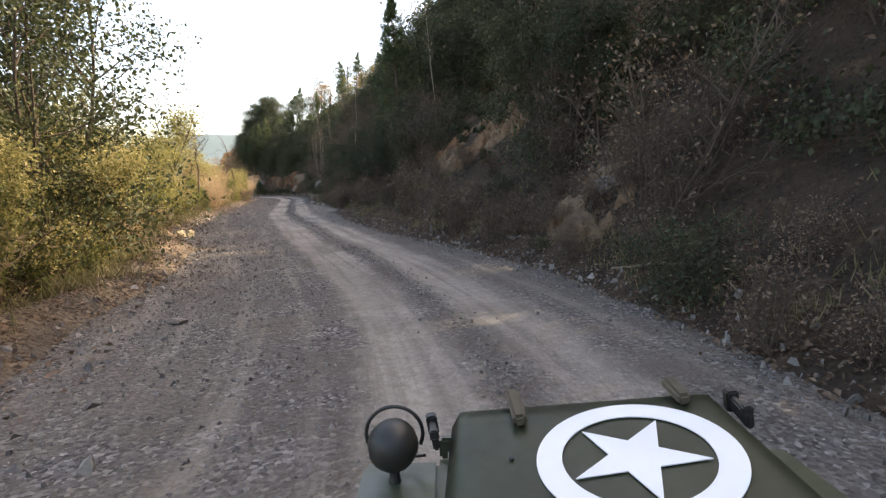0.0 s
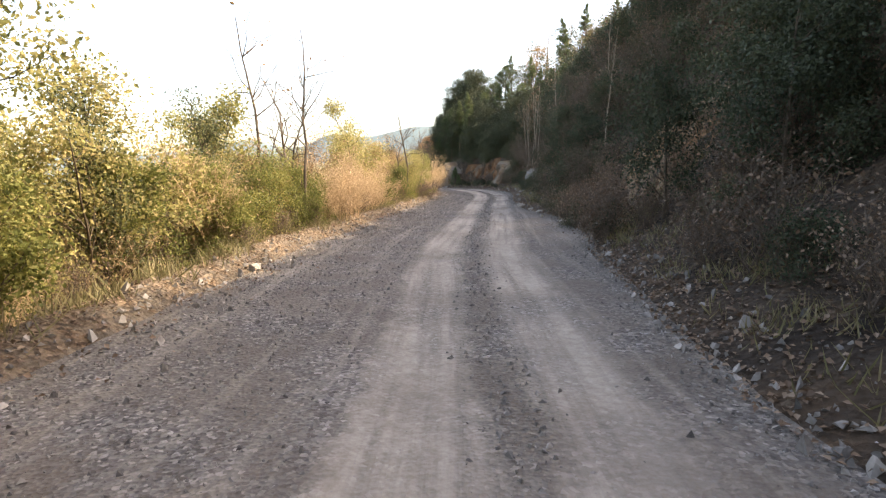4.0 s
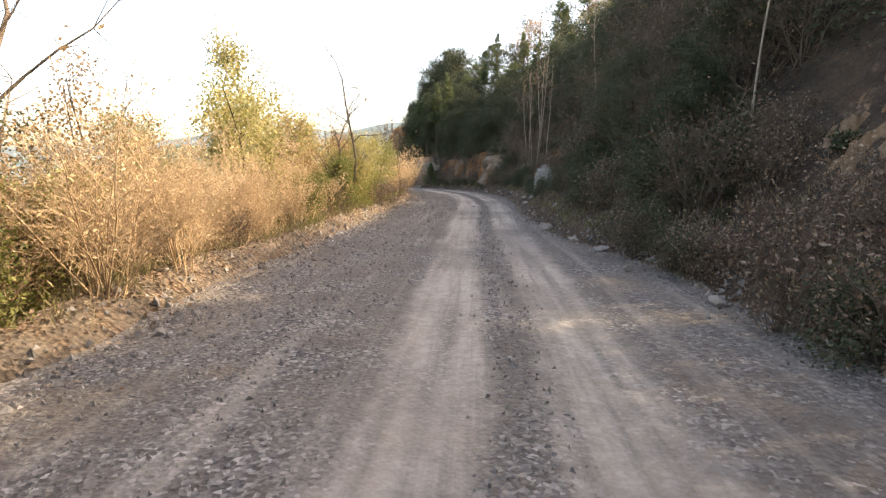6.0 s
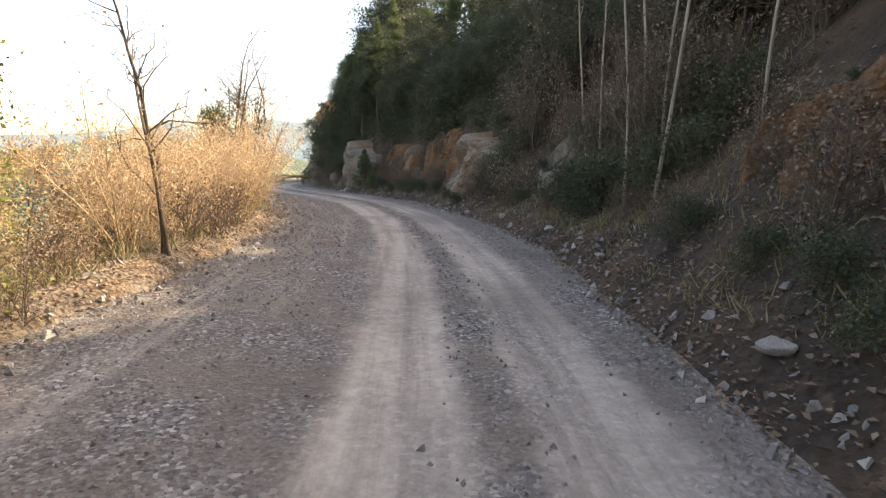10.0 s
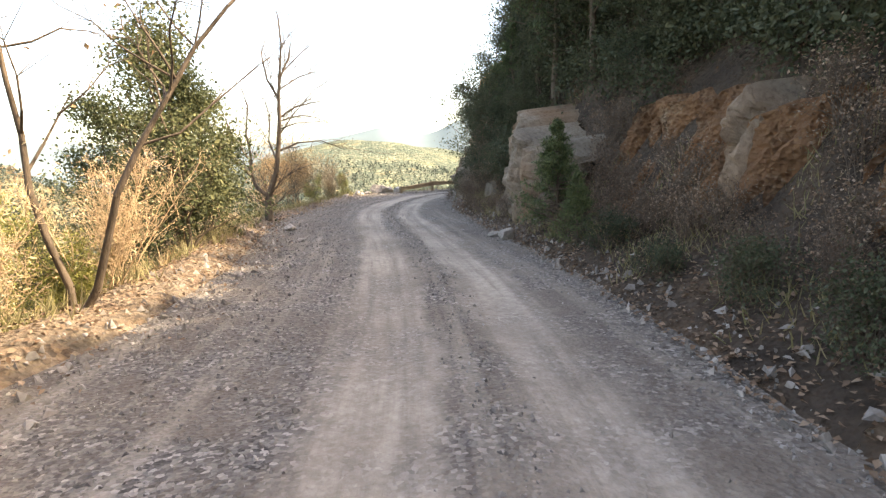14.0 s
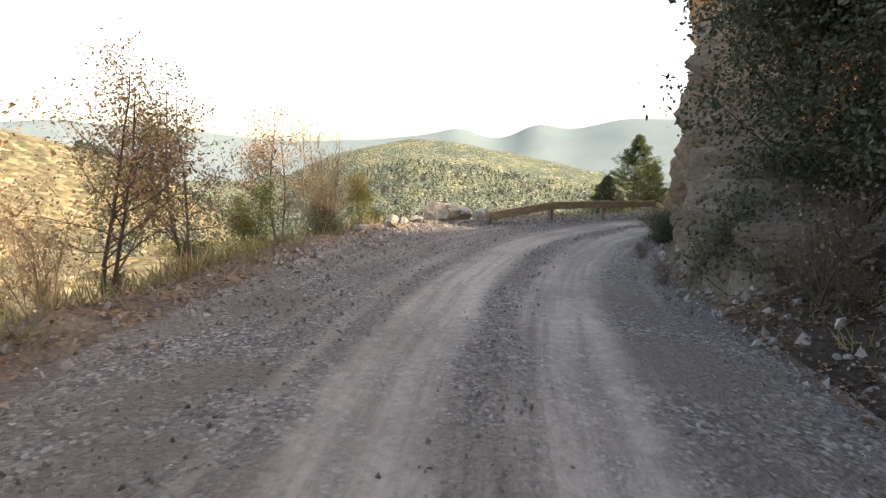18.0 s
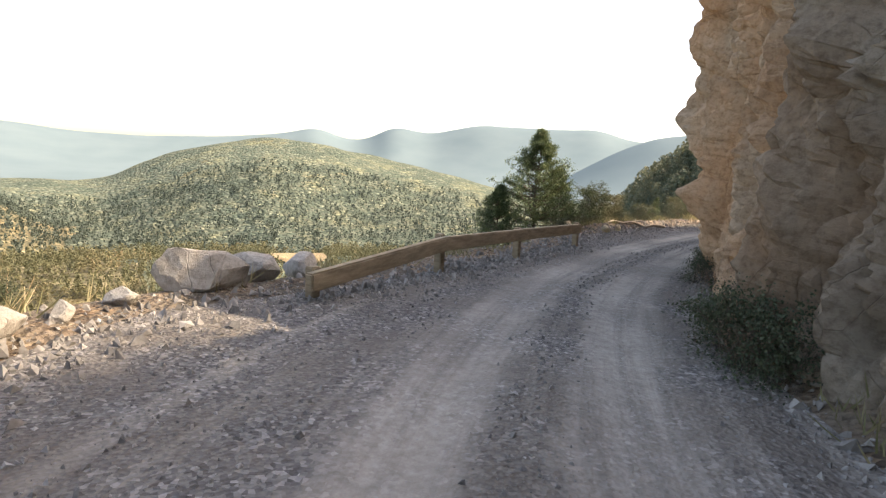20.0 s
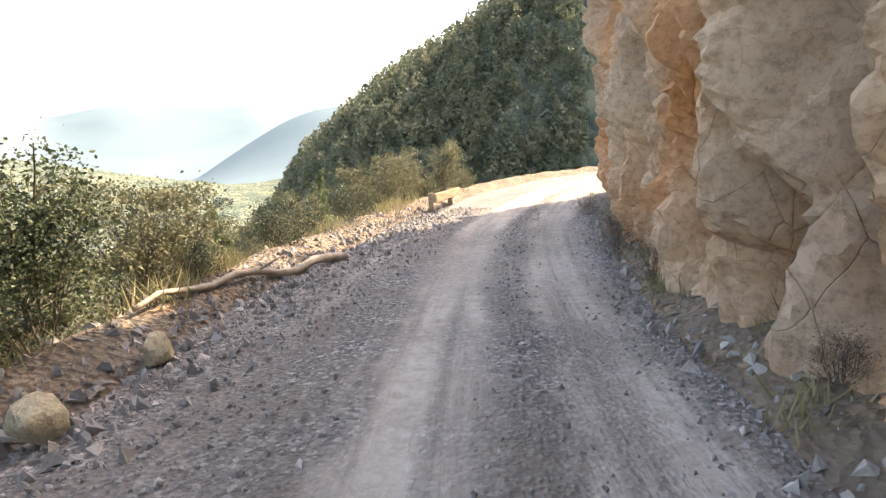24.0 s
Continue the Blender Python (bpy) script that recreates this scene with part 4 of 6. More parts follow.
def plant(kind, s, d, size=1.0, turn=None, which=None, label="", tilt=0.0):
    """Stand one plant of a kind on the land at s, d."""
    if which is None and kind in ("oak", "shrub", "thorn", "pine") and any(a < s < b and c < d < e for a, b, c, e in OPEN_BANK):
        size = size * 0.3
        kind = "shrub" if kind == "shrub" else "brush"
        if place_rng.random() < 0.5:
            return None
    if kind == "oak" and which is None and (d > 10.8 or s < -6):
        HIGH_WOOD.append((s, d, size))
        return None
    if kind == "shrub" and d > 5.6:
        SCRUB.append((s, d, size))
        return None
    row = KINDS[kind]
    src = row[which % len(row)] if which is not None else place_rng.choice(row)
    p = spot(s, d, -0.05)
    if d > 6.5 and kind in HEIGHTS and which is None:
        size = min(size, max(0.22, (crown_line(s, d) - p.z) / HEIGHTS[kind]))
    m_ = Matrix.LocRotScale(p, Euler((radians(tilt), 0, place_rng.uniform(0, 6.28) if turn is None else radians(turn))), (size * place_rng.uniform(0.92, 1.08), size * place_rng.uniform(0.92, 1.08), size))
    if src not in USED:
        src.matrix_basis = m_
        USED[src] = True
        ob = src
    else:
        ob = copy_thing(src, Matrix.LocRotScale(m_.translation, m_.to_quaternion(), None))
        ob.scale = m_.to_scale()
    if label:
        tagged(ob, label)
    return ob


def sd_at(x, y):
    s, d = near_sd(np.array([float(x)]), np.array([float(y)]))
    return float(s[0]), float(d[0])


def row_of(kind, s_a, s_b, d_a, d_b, gap, size_a=0.8, size_b=1.2, skip=0.0, bare=None):
    """Plants along the road; bare = (from, to): a stretch that stays open."""
    s = s_a
    while s < s_b:
        if place_rng.random() >= skip and not (bare and bare[0] < s < bare[1]):
            plant(kind, s, place_rng.uniform(d_a, d_b), place_rng.uniform(size_a, size_b))
        s += gap * place_rng.uniform(0.6, 1.4)


# hillside wood on the right of the road
# trees before s 0 stand unseen behind the start, only to cast shade
row_of("oak", -20, 112, 9.5, 13.5, 2.6, 0.7, 1.05)
row_of("oak", -20, 108, 13.5, 20.0, 3.0, 0.85, 1.3)
row_of("pine", -15, 108, 16.0, 27.0, 4.5, 0.8, 1.2)
row_of("oak", -15, 110, 20.0, 29.0, 4.0, 1.0, 1.45)
row_of("orange", 20, 105, 13.0, 26.0, 6.0, 0.9, 1.3)
row_of("yellow", 50, 100, 14.0, 26.0, 6.0, 0.7, 1.0)
row_of("pine", 55, 104, 10.0, 16.0, 2.6, 0.7, 1.1)
row_of("oak", 103.5, 113.5, 7.0, 8.5, 1.3, 0.55, 0.85)
row_of("oak", 102, 115, 7.5, 11.0, 1.6, 0.8, 1.2)
row_of("shrub", 112, 114.6, 3.2, 4.6, 0.9, 0.6, 1.0)
row_of("pine", 104, 116, 7.0, 12.0, 2.4, 0.55, 0.9)
row_of("oak", 80, 104, 6.4, 8.0, 1.3, 0.6, 0.9)
row_of("shrub", 80, 104, 5.7, 6.8, 0.5, 0.6, 1.0)
row_of("brush", 85, 97, 3.9, 5.4, 0.7, 0.4, 0.8)
row_of("shrub", 56, 80, 3.6, 6.0, 1.1, 0.35, 0.8)
row_of("thorn", 56, 80, 4.4, 7.0, 0.9, 0.5, 0.9)
row_of("oak", 57, 80, 6.6, 8.8, 1.4, 0.5, 0.85)
# three rows added to keep the sun off the road and first verge
row_of("oak", 27, 52, 10.0, 14.0, 1.8, 1.1, 1.5)
row_of("pine", 28, 50, 14.0, 20.0, 2.6, 0.9, 1.3)
row_of("pine", -14, 14, 9.5, 15.0, 2.2, 0.95, 1.25)
row_of("oak", -4, 17, 6.4, 8.8, 1.6, 0.5, 0.85)
row_of("thorn", 42, 60, 4.2, 9.0, 0.9, 0.6, 1.1)
row_of("shrub", 4, 34, 6.0, 9.2, 0.6, 0.6, 1.2)
row_of("shrub", 44, 60, 5.6, 9.0, 0.5, 0.7, 1.3)
row_of("oak", 43, 60, 8.0, 10.5, 2.2, 0.5, 0.8)
row_of("shrub", 80, 104, 6.4, 8.8, 0.5, 0.9, 1.7)
row_of("shrub", 43, 62, 3.8, 5.6, 0.9, 0.45, 0.95)
# the last five are added to keep the sun off the road
for s_, d_, z_ in ((108.5, 7.2, 0.8), (110.4, 7.0, 0.9), (112.6, 5.4, 0.9), (113.6, 4.6, 1.0), (114.8, 5.2, 0.8), (113.0, 7.2, 1.2), (115.0, 7.4, 1.1), (117.0, 8.6, 1.1), (118.6, 9.4, 1.1), (120.5, 9.8, 1.2)):
    plant("oak", s_, d_, z_)
# from the third on, oaks added to block the sun over the road
for k, (s_, d_, z_) in enumerate(((109.4, 5.1, 0.7), (111.6, 4.7, 0.72), (115.2, 9.2, 1.2), (116.2, 8.9, 1.25), (117.4, 9.1, 1.3), (118.6, 9.6, 1.2), (114.2, 9.0, 1.2))):
    plant("oak", s_, d_, z_, which=k)
# tall oaks added high above the road to shade the verge
for k in range(8):
    plant("oak", 112.0 + 1.15 * k, 11.4 + 0.9 * (k % 2), 1.5 + 0.1 * (k % 3), which=k)
row_of("oak", 80, 104, 7.6, 11.0, 1.6, 0.4, 0.7)
row_of("shrub", 80, 103, 3.4, 4.3, 1.6, 0.3, 0.55)
row_of("brush", 80, 103, 3.3, 4.2, 1.4, 0.3, 0.5)
# extra oaks, added to shade the road at the start
row_of("oak", -25, 24, 9.0, 12.0, 2.0, 1.1, 1.35)
row_of("oak", 24, 42, 9.2, 12.0, 1.6, 0.9, 1.2)
row_of("oak", 62, 80, 7.6, 11.0, 1.3, 0.7, 1.05)
row_of("oak", 101, 113, 7.2, 9.6, 1.0, 0.8, 1.15)
row_of("shrub", 101.5, 112, 4.9, 5.6, 0.4, 0.7, 1.1)
row_of("oak", 102, 112, 5.4, 6.8, 0.9, 0.35, 0.55)
row_of("oak", 23, 35, 5.0, 7.4, 1.3, 0.5, 0.8)
row_of("oak", 45.5, 57, 4.8, 7.4, 1.5, 0.4, 0.65)
row_of("shrub", 45.5, 58, 4.0, 5.6, 0.8, 0.6, 1.1)
row_of("shrub", 67.5, 80, 3.8, 5.6, 0.6, 0.6, 1.1)
row_of("oak", 67.5, 80, 5.2, 7.2, 1.3, 0.4, 0.6)
row_of("oak", 57, 68, 6.2, 8.6, 0.9, 0.55, 0.9)
row_of("oak", 83, 97, 6.0, 7.6, 0.9, 0.4, 0.7)
row_of("shrub", 97, 102, 4.9, 5.6, 0.5, 0.6, 0.9)
row_of("oak", 80, 103, 8.0, 10.0, 2.2, 0.6, 0.95)
row_of("oak", 118, 160, 9.0, 12.0, 3.5, 0.45, 0.7)
row_of("shrub", 14, 82, 6.5, 9.0, 2.2, 1.2, 2.2)
row_of("shrub", -12, 112, 5.0, 9.5, 1.3, 0.5, 1.3, bare=(80, 102.5))
row_of("thorn", -8, 112, 4.6, 9.5, 1.5, 0.7, 1.3, bare=(80, 102.5))
row_of("brush", -8, 112, 3.6, 6.5, 0.6, 0.35, 0.9, bare=(80, 102.5))
row_of("shrub", -4, 112, 3.7, 5.2, 4.5, 0.45, 0.8, bare=(80, 102.5))
row_of("shrub", 101, 112, 3.6, 4.8, 1.4, 0.25, 0.5)
row_of("brush", 101, 112, 3.4, 4.4, 1.6, 0.3, 0.5)
row_of("pole", 46, 64, 4.6, 7.0, 5.0, 0.6, 0.9)
for s_, d_, z_ in ((60.3, 2.95, 0.35), (61.2, 2.85, 0.3), (62.7, 3.0, 0.4), (63.6, 3.2, 0.4), (64.8, 3.3, 0.35), (66.4, 3.4, 0.45), (59.6, 3.2, 0.6), (82.0, 3.4, 0.3), (80.2, 3.2, 0.35), (83.8, 3.6, 0.45), (85.2, 3.5, 0.5), (87.0, 3.4, 0.55), (88.6, 3.5, 0.5), (90.2, 3.4, 0.4), (92.2, 3.5, 0.5)):
    plant("shrub", s_, d_, z_, which=int(10 * s_))
row_of("pole", -5, 40, 6.0, 10.0, 9.0, 0.7, 1.1)
for s_, d_, z_ in ((68.6, 4.1, 1.0), (69.3, 4.6, 1.05), (69.9, 4.2, 0.95), (70.8, 5.0, 1.1), (71.6, 4.4, 1.0), (66.4, 4.4, 0.8), (73.0, 4.8, 0.9)):
    plant("pole", s_, d_, z_)

# pines clear on the skyline; the last four unseen, added to shade the road
for s_, d_, z_ in ((29.0, 6.2, 0.85), (97.0, 6.8, 0.8), (99.4, 6.5, 0.75), (101.6, 6.1, 0.75), (104.0, 6.3, 0.7), (107.0, 5.8, 0.5), (110.5, 5.4, 0.45), (115.4, 12.5, 0.9), (116.8, 12.0, 0.95), (118.0, 12.6, 0.9), (119.4, 12.2, 0.9)):
    plant("pine", s_, d_, z_, which=int(s_) % 2)

KINDS["young_pine"] = [pine_kind("young_pine", "dense young dark green pine at the foot of the bank", 195, 3.0, 1.0, 120, bare=0.04, per=30, nl=0.02, long=6.0, loose=0.1)]
plant("young_pine", 95.1, 3.6, 0.85)
plant("young_pine", 93.4, 3.4, 0.5)

KINDS["dark_verge"] = [tree_kind("shaded_oak", "small-leaved dark oak at the shaded road edge", "tree", "roadside trees", 161 + k, BARK, L_OLIVE, 10000, 0.05, 0.28,
                                 height=6.4, stems=3, limbs=16, spread=0.32, start=0.08, up=0.8, thick=0.012, twigs=6) for k in range(2)]
# valley side, first straight: dense yellow-green trees, the nearest in shade
for s_, d_, z_ in ((13.2, -6.4, 1.25), (15.0, -6.0, 1.35), (17.0, -6.5, 1.3), (8.5, -5.9, 0.8), (11.5, -6.0, 0.75)):
    plant("dark_verge", s_, d_, z_)
row_of("yellow", 8, 18, -7.6, -5.8, 1.7, 0.5, 0.7)
row_of("yellow", 18, 31, -7.6, -5.8, 1.7, 0.7, 0.95)
row_of("yellow", -6, 16, -11.5, -8.0, 1.7, 0.5, 0.72)
row_of("yellow", 16, 32, -11.5, -8.0, 1.7, 0.9, 1.2)
row_of("green", 6, 42, -6.8, -5.3, 2.2, 0.4, 0.75)
row_of("brush", -2, 62, -6.0, -4.9, 2.2, 0.4, 0.7)
row_of("dry", 4, 34, -7.5, -5.4, 3.2, 0.5, 0.85)
# second straight: mixed wood, dry thicket, autumn trees
row_of("green", 31, 42, -7.0, -5.4, 2.2, 0.5, 0.8)
row_of("dark_verge", 31, 43, -8.0, -5.8, 2.0, 0.45, 0.7)
row_of("orange", 33, 44, -8.5, -6.0, 3.5, 0.5, 0.7)
row_of("yellow", 32, 42, -11.0, -7.2, 1.6, 0.75, 1.0)
plant("bare", 38.8, -5.6, 1.0, which=0, label="leafless tree with a broken pale trunk at the road edge")
plant("bare", 39.6, -7.6, 1.3, which=1)
plant("pine", 39.5, -9.0, 0.6)
row_of("dry", 40, 49, -6.0, -4.6, 1.0, 0.5, 0.85)
row_of("dry", 41, 52, -9.0, -6.4, 1.3, 0.7, 1.0)
plant("yellow", 51.5, -6.8, 1.15)
plant("yellow", 50.2, -8.4, 0.85)
plant("yellow", 51.6, -8.4, 1.0)
plant("dry", 50.5, -5.4, 0.7)
plant("dry", 52.0, -5.8, 0.8)
plant("green", 51.0, -5.6, 0.45)
plant("orange", 52.4, -6.6, 0.7)
plant("bare", 55.8, -5.2, 0.95, label="dark-trunked tree with few rusty leaves")
row_of("orange", 53, 63, -9.0, -5.8, 1.3, 0.65, 0.95)
row_of("green", 53, 64, -6.6, -4.9, 1.6, 0.35, 0.6)
row_of("yellow", 57, 66, -7.6, -5.6, 1.5, 0.55, 0.8)
row_of("green", 58, 66, -6.4, -5.2, 1.8, 0.5, 0.7)
row_of("yellow", 52, 72, -15.0, -9.5, 2.2, 0.8, 1.1)
row_of("brush", 60, 75, -5.4, -4.4, 2.0, 0.5, 0.8)
# towards the bend: bare trees and dry thicket
plant("bare", 69.2, -4.6, 0.72, which=0)
row_of("dry", 69, 82, -6.0, -4.4, 1.5, 0.6, 0.95)
row_of("orange", 70, 86, -10.0, -6.0, 3.0, 0.6, 0.85)
for s_, d_, z_ in ((83.4, -4.9, 0.95), (84.9, -4.5, 0.9), (85.8, -4.2, 1.0), (86.4, -4.3, 0.85), (88.6, -4.8, 0.75), (90.5, -4.6, 0.8)):
    plant("bare", s_, d_, z_)
row_of("dry", 82, 92, -6.2, -4.8, 1.6, 0.6, 0.9)
row_of("green", 84, 92, -6.0, -4.6, 2.2, 0.4, 0.6)
KINDS["verge_oak"] = [tree_kind("evergreen_oak", "dense grey-green evergreen oak at the road edge", "tree", "roadside trees", 171, BARK, L_OLIVE, 15000, 0.048, 0.26,
                                height=5.6, stems=3, limbs=16, spread=0.3, start=0.05, up=0.8, thick=0.012, twigs=5)]
plant("verge_oak", 95.4, -5.7, 0.75)
plant("verge_oak", 96.4, -5.0, 1.0)
plant("verge_oak", 97.5, -5.5, 0.9)
plant("verge_oak", 98.8, -5.3, 0.8)
plant("verge_oak", 92.6, -6.0, 0.4)


def forked_tree():
    """A lone leafless tree: short trunk, two crooked limbs, long side branches and many twigs."""
    rng = np.random.RandomState(183)
    limbs = [([(0, -0.3), (0.02, 0.5), (0.05, 0.98)], 0.15, 0.12), ([(0.05, 0.95), (0.38, 1.8), (0.55, 2.9), (0.64, 3.7), (0.67, 4.5), (0.76, 5.3), (0.9, 6.4), (0.85, 7.4)], 0.105, 0.02),
             ([(0.05, 0.95), (-0.35, 1.3), (-0.52, 1.85), (-0.5, 2.5), (-0.62, 3.3), (-0.5, 4.3), (-0.7, 5.0)], 0.085, 0.012), ([(-0.5, 1.75), (-1.1, 2.45), (-1.7, 2.9), (-2.4, 3.2), (-2.9, 3.0)], 0.045, 0.008),
             ([(0.5, 2.6), (1.2, 2.9), (2.0, 2.95), (2.8, 2.6)], 0.04, 0.007), ([(0.64, 3.8), (1.2, 4.2), (1.8, 4.35), (2.5, 4.5)], 0.042, 0.007), ([(0.6, 3.4), (1.2, 3.6), (2.2, 3.65)], 0.03, 0.006),
             ([(0.66, 4.5), (0.3, 5.2), (0.15, 6.1), (0.4, 7.0)], 0.05, 0.008), ([(0.76, 5.2), (1.1, 5.9), (1.3, 6.8)], 0.045, 0.007), ([(-0.55, 2.4), (-1.0, 3.3), (-1.3, 4.3), (-1.2, 5.0)], 0.035, 0.006),
             ([(0.02, 0.6), (-0.6, 0.95), (-1.2, 1.0), (-1.8, 0.8)], 0.03, 0.006), ([(0.03, 0.5), (0.6, 0.9), (1.1, 1.5)], 0.03, 0.006), ([(0.45, 2.2), (0.2, 3.0), (0.3, 3.9), (0.05, 4.6)], 0.035, 0.006), ([(0.1, 1.0), (0.6, 1.6), (1.1, 1.9), (1.7, 2.1)], 0.032, 0.006),
             ([(0.6, 3.2), (1.1, 3.9), (1.9, 4.8), (2.5, 5.2)], 0.03, 0.006), ([(0.64, 3.7), (1.4, 3.9), (1.9, 3.8), (2.4, 3.55)], 0.03, 0.005), ([(0.7, 4.8), (1.4, 5.3), (1.9, 5.5), (2.4, 5.4)], 0.03, 0.005), ([(0.75, 5.3), (1.5, 6.1), (2.1, 6.6)], 0.03, 0.005)]
    segs, fine = [], []
    for pts, r0, r1 in limbs:
        depth_ = rng.uniform(-0.04, 0.28) if r0 < 0.1 else 0.0
        p = [np.array([a_, depth_ * k, b_]) for k, (a_, b_) in enumerate(pts)]
        n_ = len(p) - 1
        for k in range(n_):
            ra, rb = r0 + (r1 - r0) * k / n_, r0 + (r1 - r0) * (k + 1) / n_
            segs.append((p[k], p[k + 1], ra, rb))
            if ra > 0.11:
                continue
            for _ in range(7):
                q = p[k] + (p[k + 1] - p[k]) * rng.uniform()
                way = p[k + 1] - p[k]
                way = way / np.linalg.norm(way) * 0.7 + rng.normal(size=3) * 0.55 + np.array([0, 0, 0.35])
                ln = rng.uniform(0.35, 0.95)
                r = min(0.35 * rb + 0.004, 0.014)
                for hop in range(3):
                    e = q + way * ln * 0.36
                    fine.append((q, e, r, r * 0.7))
                    for _ in range(2):
                        fine.append((e, e + (way * 0.5 + rng.normal(size=3) * 0.6) * ln * 0.4, r * 0.55, 0.002))
                    q, r, way = e, r * 0.7, way + rng.normal(size=3) * 0.25
    ob = thing("bare_tree", "leafless forked dark tree standing alone at the verge", "tree", "bare trees")
    put("trunk", mesh_of("trunk", *tubes(segs, 7), BARK, True), ob)
    put("crown", mesh_of("crown", *tubes(fine, 4), BARK, True), ob)
    return ob


KINDS["fork"] = [forked_tree()]
plant("fork", 103.9, -4.3, 1.0, turn=47.7)
plant("verge_oak", 99.2, -6.4, 0.5)
row_of("dry", 103, 112, -8.5, -6.0, 1.8, 0.45, 0.7)
row_of("orange", 108, 112, -5.8, -4.8, 2.0, 0.5, 0.65)
plant("green", 112.6, -5.2, 0.33)
plant("dry", 115.0, -5.6, 0.75)
plant("orange", 114.6, -6.4, 0.6)
plant("bare", 116.0, -6.2, 0.38)
plant("green", 116.6, -5.8, 0.36)
row_of("shrub", 99, 121, -6.6, -5.4, 2.2, 0.35, 0.6)
# past the rail
PINE = pine_kind("roadside_pine", "bushy green pine rising behind the guard rail in sunlight", 191, 4.4, 2.15, 230, bare=0.05, per=34, nl=0.02, long=7.5, loose=0.13)
KINDS["railpine"] = [PINE]
plant("railpine", *sd_at(-60.6, 118.2), 1.0, turn=20)
plant("railpine", *sd_at(-61.7, 117.3), 0.8, turn=150)
plant("railpine", *sd_at(-60.0, 119.6), 0.62, turn=250)
KINDS["verge_bush"] = [tree_kind("verge_bush", "olive-green leafy bush at the road edge", "bush", "verge bushes", 201 + k, BARK, L_OLIVE, 8000, 0.034, 0.13,
                                 height=2.6, stems=5, limbs=9, spread=0.34, start=0.05, up=0.9, thick=0.011, twigs=5) for k in range(2)]
KINDS["gold_bush"] = [tree_kind("golden_bush", "olive-gold leafy bush in sunlight", "bush", "verge bushes", 211 + k, BARK, L_VALLEY, 4600, 0.044, 0.11,
                                height=2.6, stems=6, limbs=12, spread=0.4, start=0.05, up=0.7, thick=0.011, twigs=5) for k in range(2)]
plant("verge_bush", 137.5, -4.3, 0.85)
plant("gold_bush", 139.2, -4.6, 0.7)
plant("gold_bush", 140.2, -4.9, 0.75)
plant("verge_bush", 138.3, -5.4, 0.8)
row_of("gold_bush", 141, 160, -6.5, -4.4, 2.4, 0.45, 0.9)
row_of("verge_bush", 139, 160, -7.5, -4.6, 2.6, 0.35, 0.8)
row_of("gold_bush", 148, 156, -5.0, -3.8, 2.4, 0.6, 1.2)
row_of("green", 134, 165, -14.0, -8.0, 2.6, 0.35, 0.6)
row_of("pine", 140, 166, -16.0, -9.0, 4.0, 0.4, 0.6)
row_of("shrub", 133, 150, -4.6, -3.5, 2.2, 0.35, 0.6)
row_of("brush", 113, 148, 2.0, 2.6, 3.4, 0.22, 0.4)
for s_, d_, z_ in ((119.5, 2.05, 0.58), (118.9, 2.2, 0.55), (120.0, 1.95, 0.42)):
    plant("shrub", s_, d_, z_)
for s_, d_ in ((125.5, 1.9), (127.6, 1.9), (129.4, 2.0)):
    plant("shrub", s_, d_, 0.42)
# the shrubs higher up the bank, too many to count
rng = np.random.RandomState(231)
per = 700
sp = np.array(SCRUB)
base = np.stack([*plan(sp[:, 0], sp[:, 1]), ground_z(sp[:, 0], sp[:, 1])], -1)
lob = base[:, None] + rng.normal(size=(len(sp), 7, 3)) * np.array([0.42, 0.42, 0.22]) * sp[:, 2, None, None] + np.array([0, 0, 0.7]) * sp[:, 2, None, None]
c = lob[:, rng.randint(0, 7, per)] + rng.normal(size=(len(sp), per, 3)) * np.array([0.24, 0.24, 0.26]) * sp[:, 2, None, None]
tagged(new("bank_scrub", mesh_of("bank_scrub", *leaf_quads(rng, c.reshape(-1, 3), 0.05), L_DARK)), "dark evergreen scrub covering the upper bank", "scrub", kind="stuff")
hw = np.array(HIGH_WOOD)
base = np.stack([*plan(hw[:, 0], hw[:, 1]), ground_z(hw[:, 0], hw[:, 1])], -1)
tall = np.array([min(z_ * 6.2, max(1.6, crown_line(s_, d_) - b_[2])) for (s_, d_, z_), b_ in zip(HIGH_WOOD, base)])[:, None, None]
lob = base[:, None] + (rng.normal(size=(len(hw), 24, 3)) * np.array([0.17, 0.17, 0.0]) + np.stack([0 * (q := rng.uniform(0.25, 0.97, (len(hw), 24))), 0 * q, q], -1)) * tall
c = np.repeat(lob, 75, axis=1) + rng.normal(size=(len(hw), 1800, 3)) * 0.06 * tall
tagged(new("hillside_wood", mesh_of("hillside_wood", *leaf_quads(rng, c.reshape(-1, 3), 0.085), L_DARK)), "dark evergreen oak wood high on the shaded hillside", "woods", kind="stuff")
stems = [(b_ - np.array([0, 0, 0.3]), b_ + np.array([0.05 * t_, 0, 0.85 * t_]), 0.022 * t_, 0.004 * t_) for b_, t_ in zip(base, tall.ravel())]
tagged(new("hillside_trunks", mesh_of("hillside_trunks", *tubes(stems, 5), BARK, True)), "dark trunks of the oaks high on the hillside", "woods", kind="stuff")
for row in KINDS.values():
    for src in row:
        if src not in USED:
            for o in (*src.children_recursive, src):
                bpy.data.objects.remove(o)


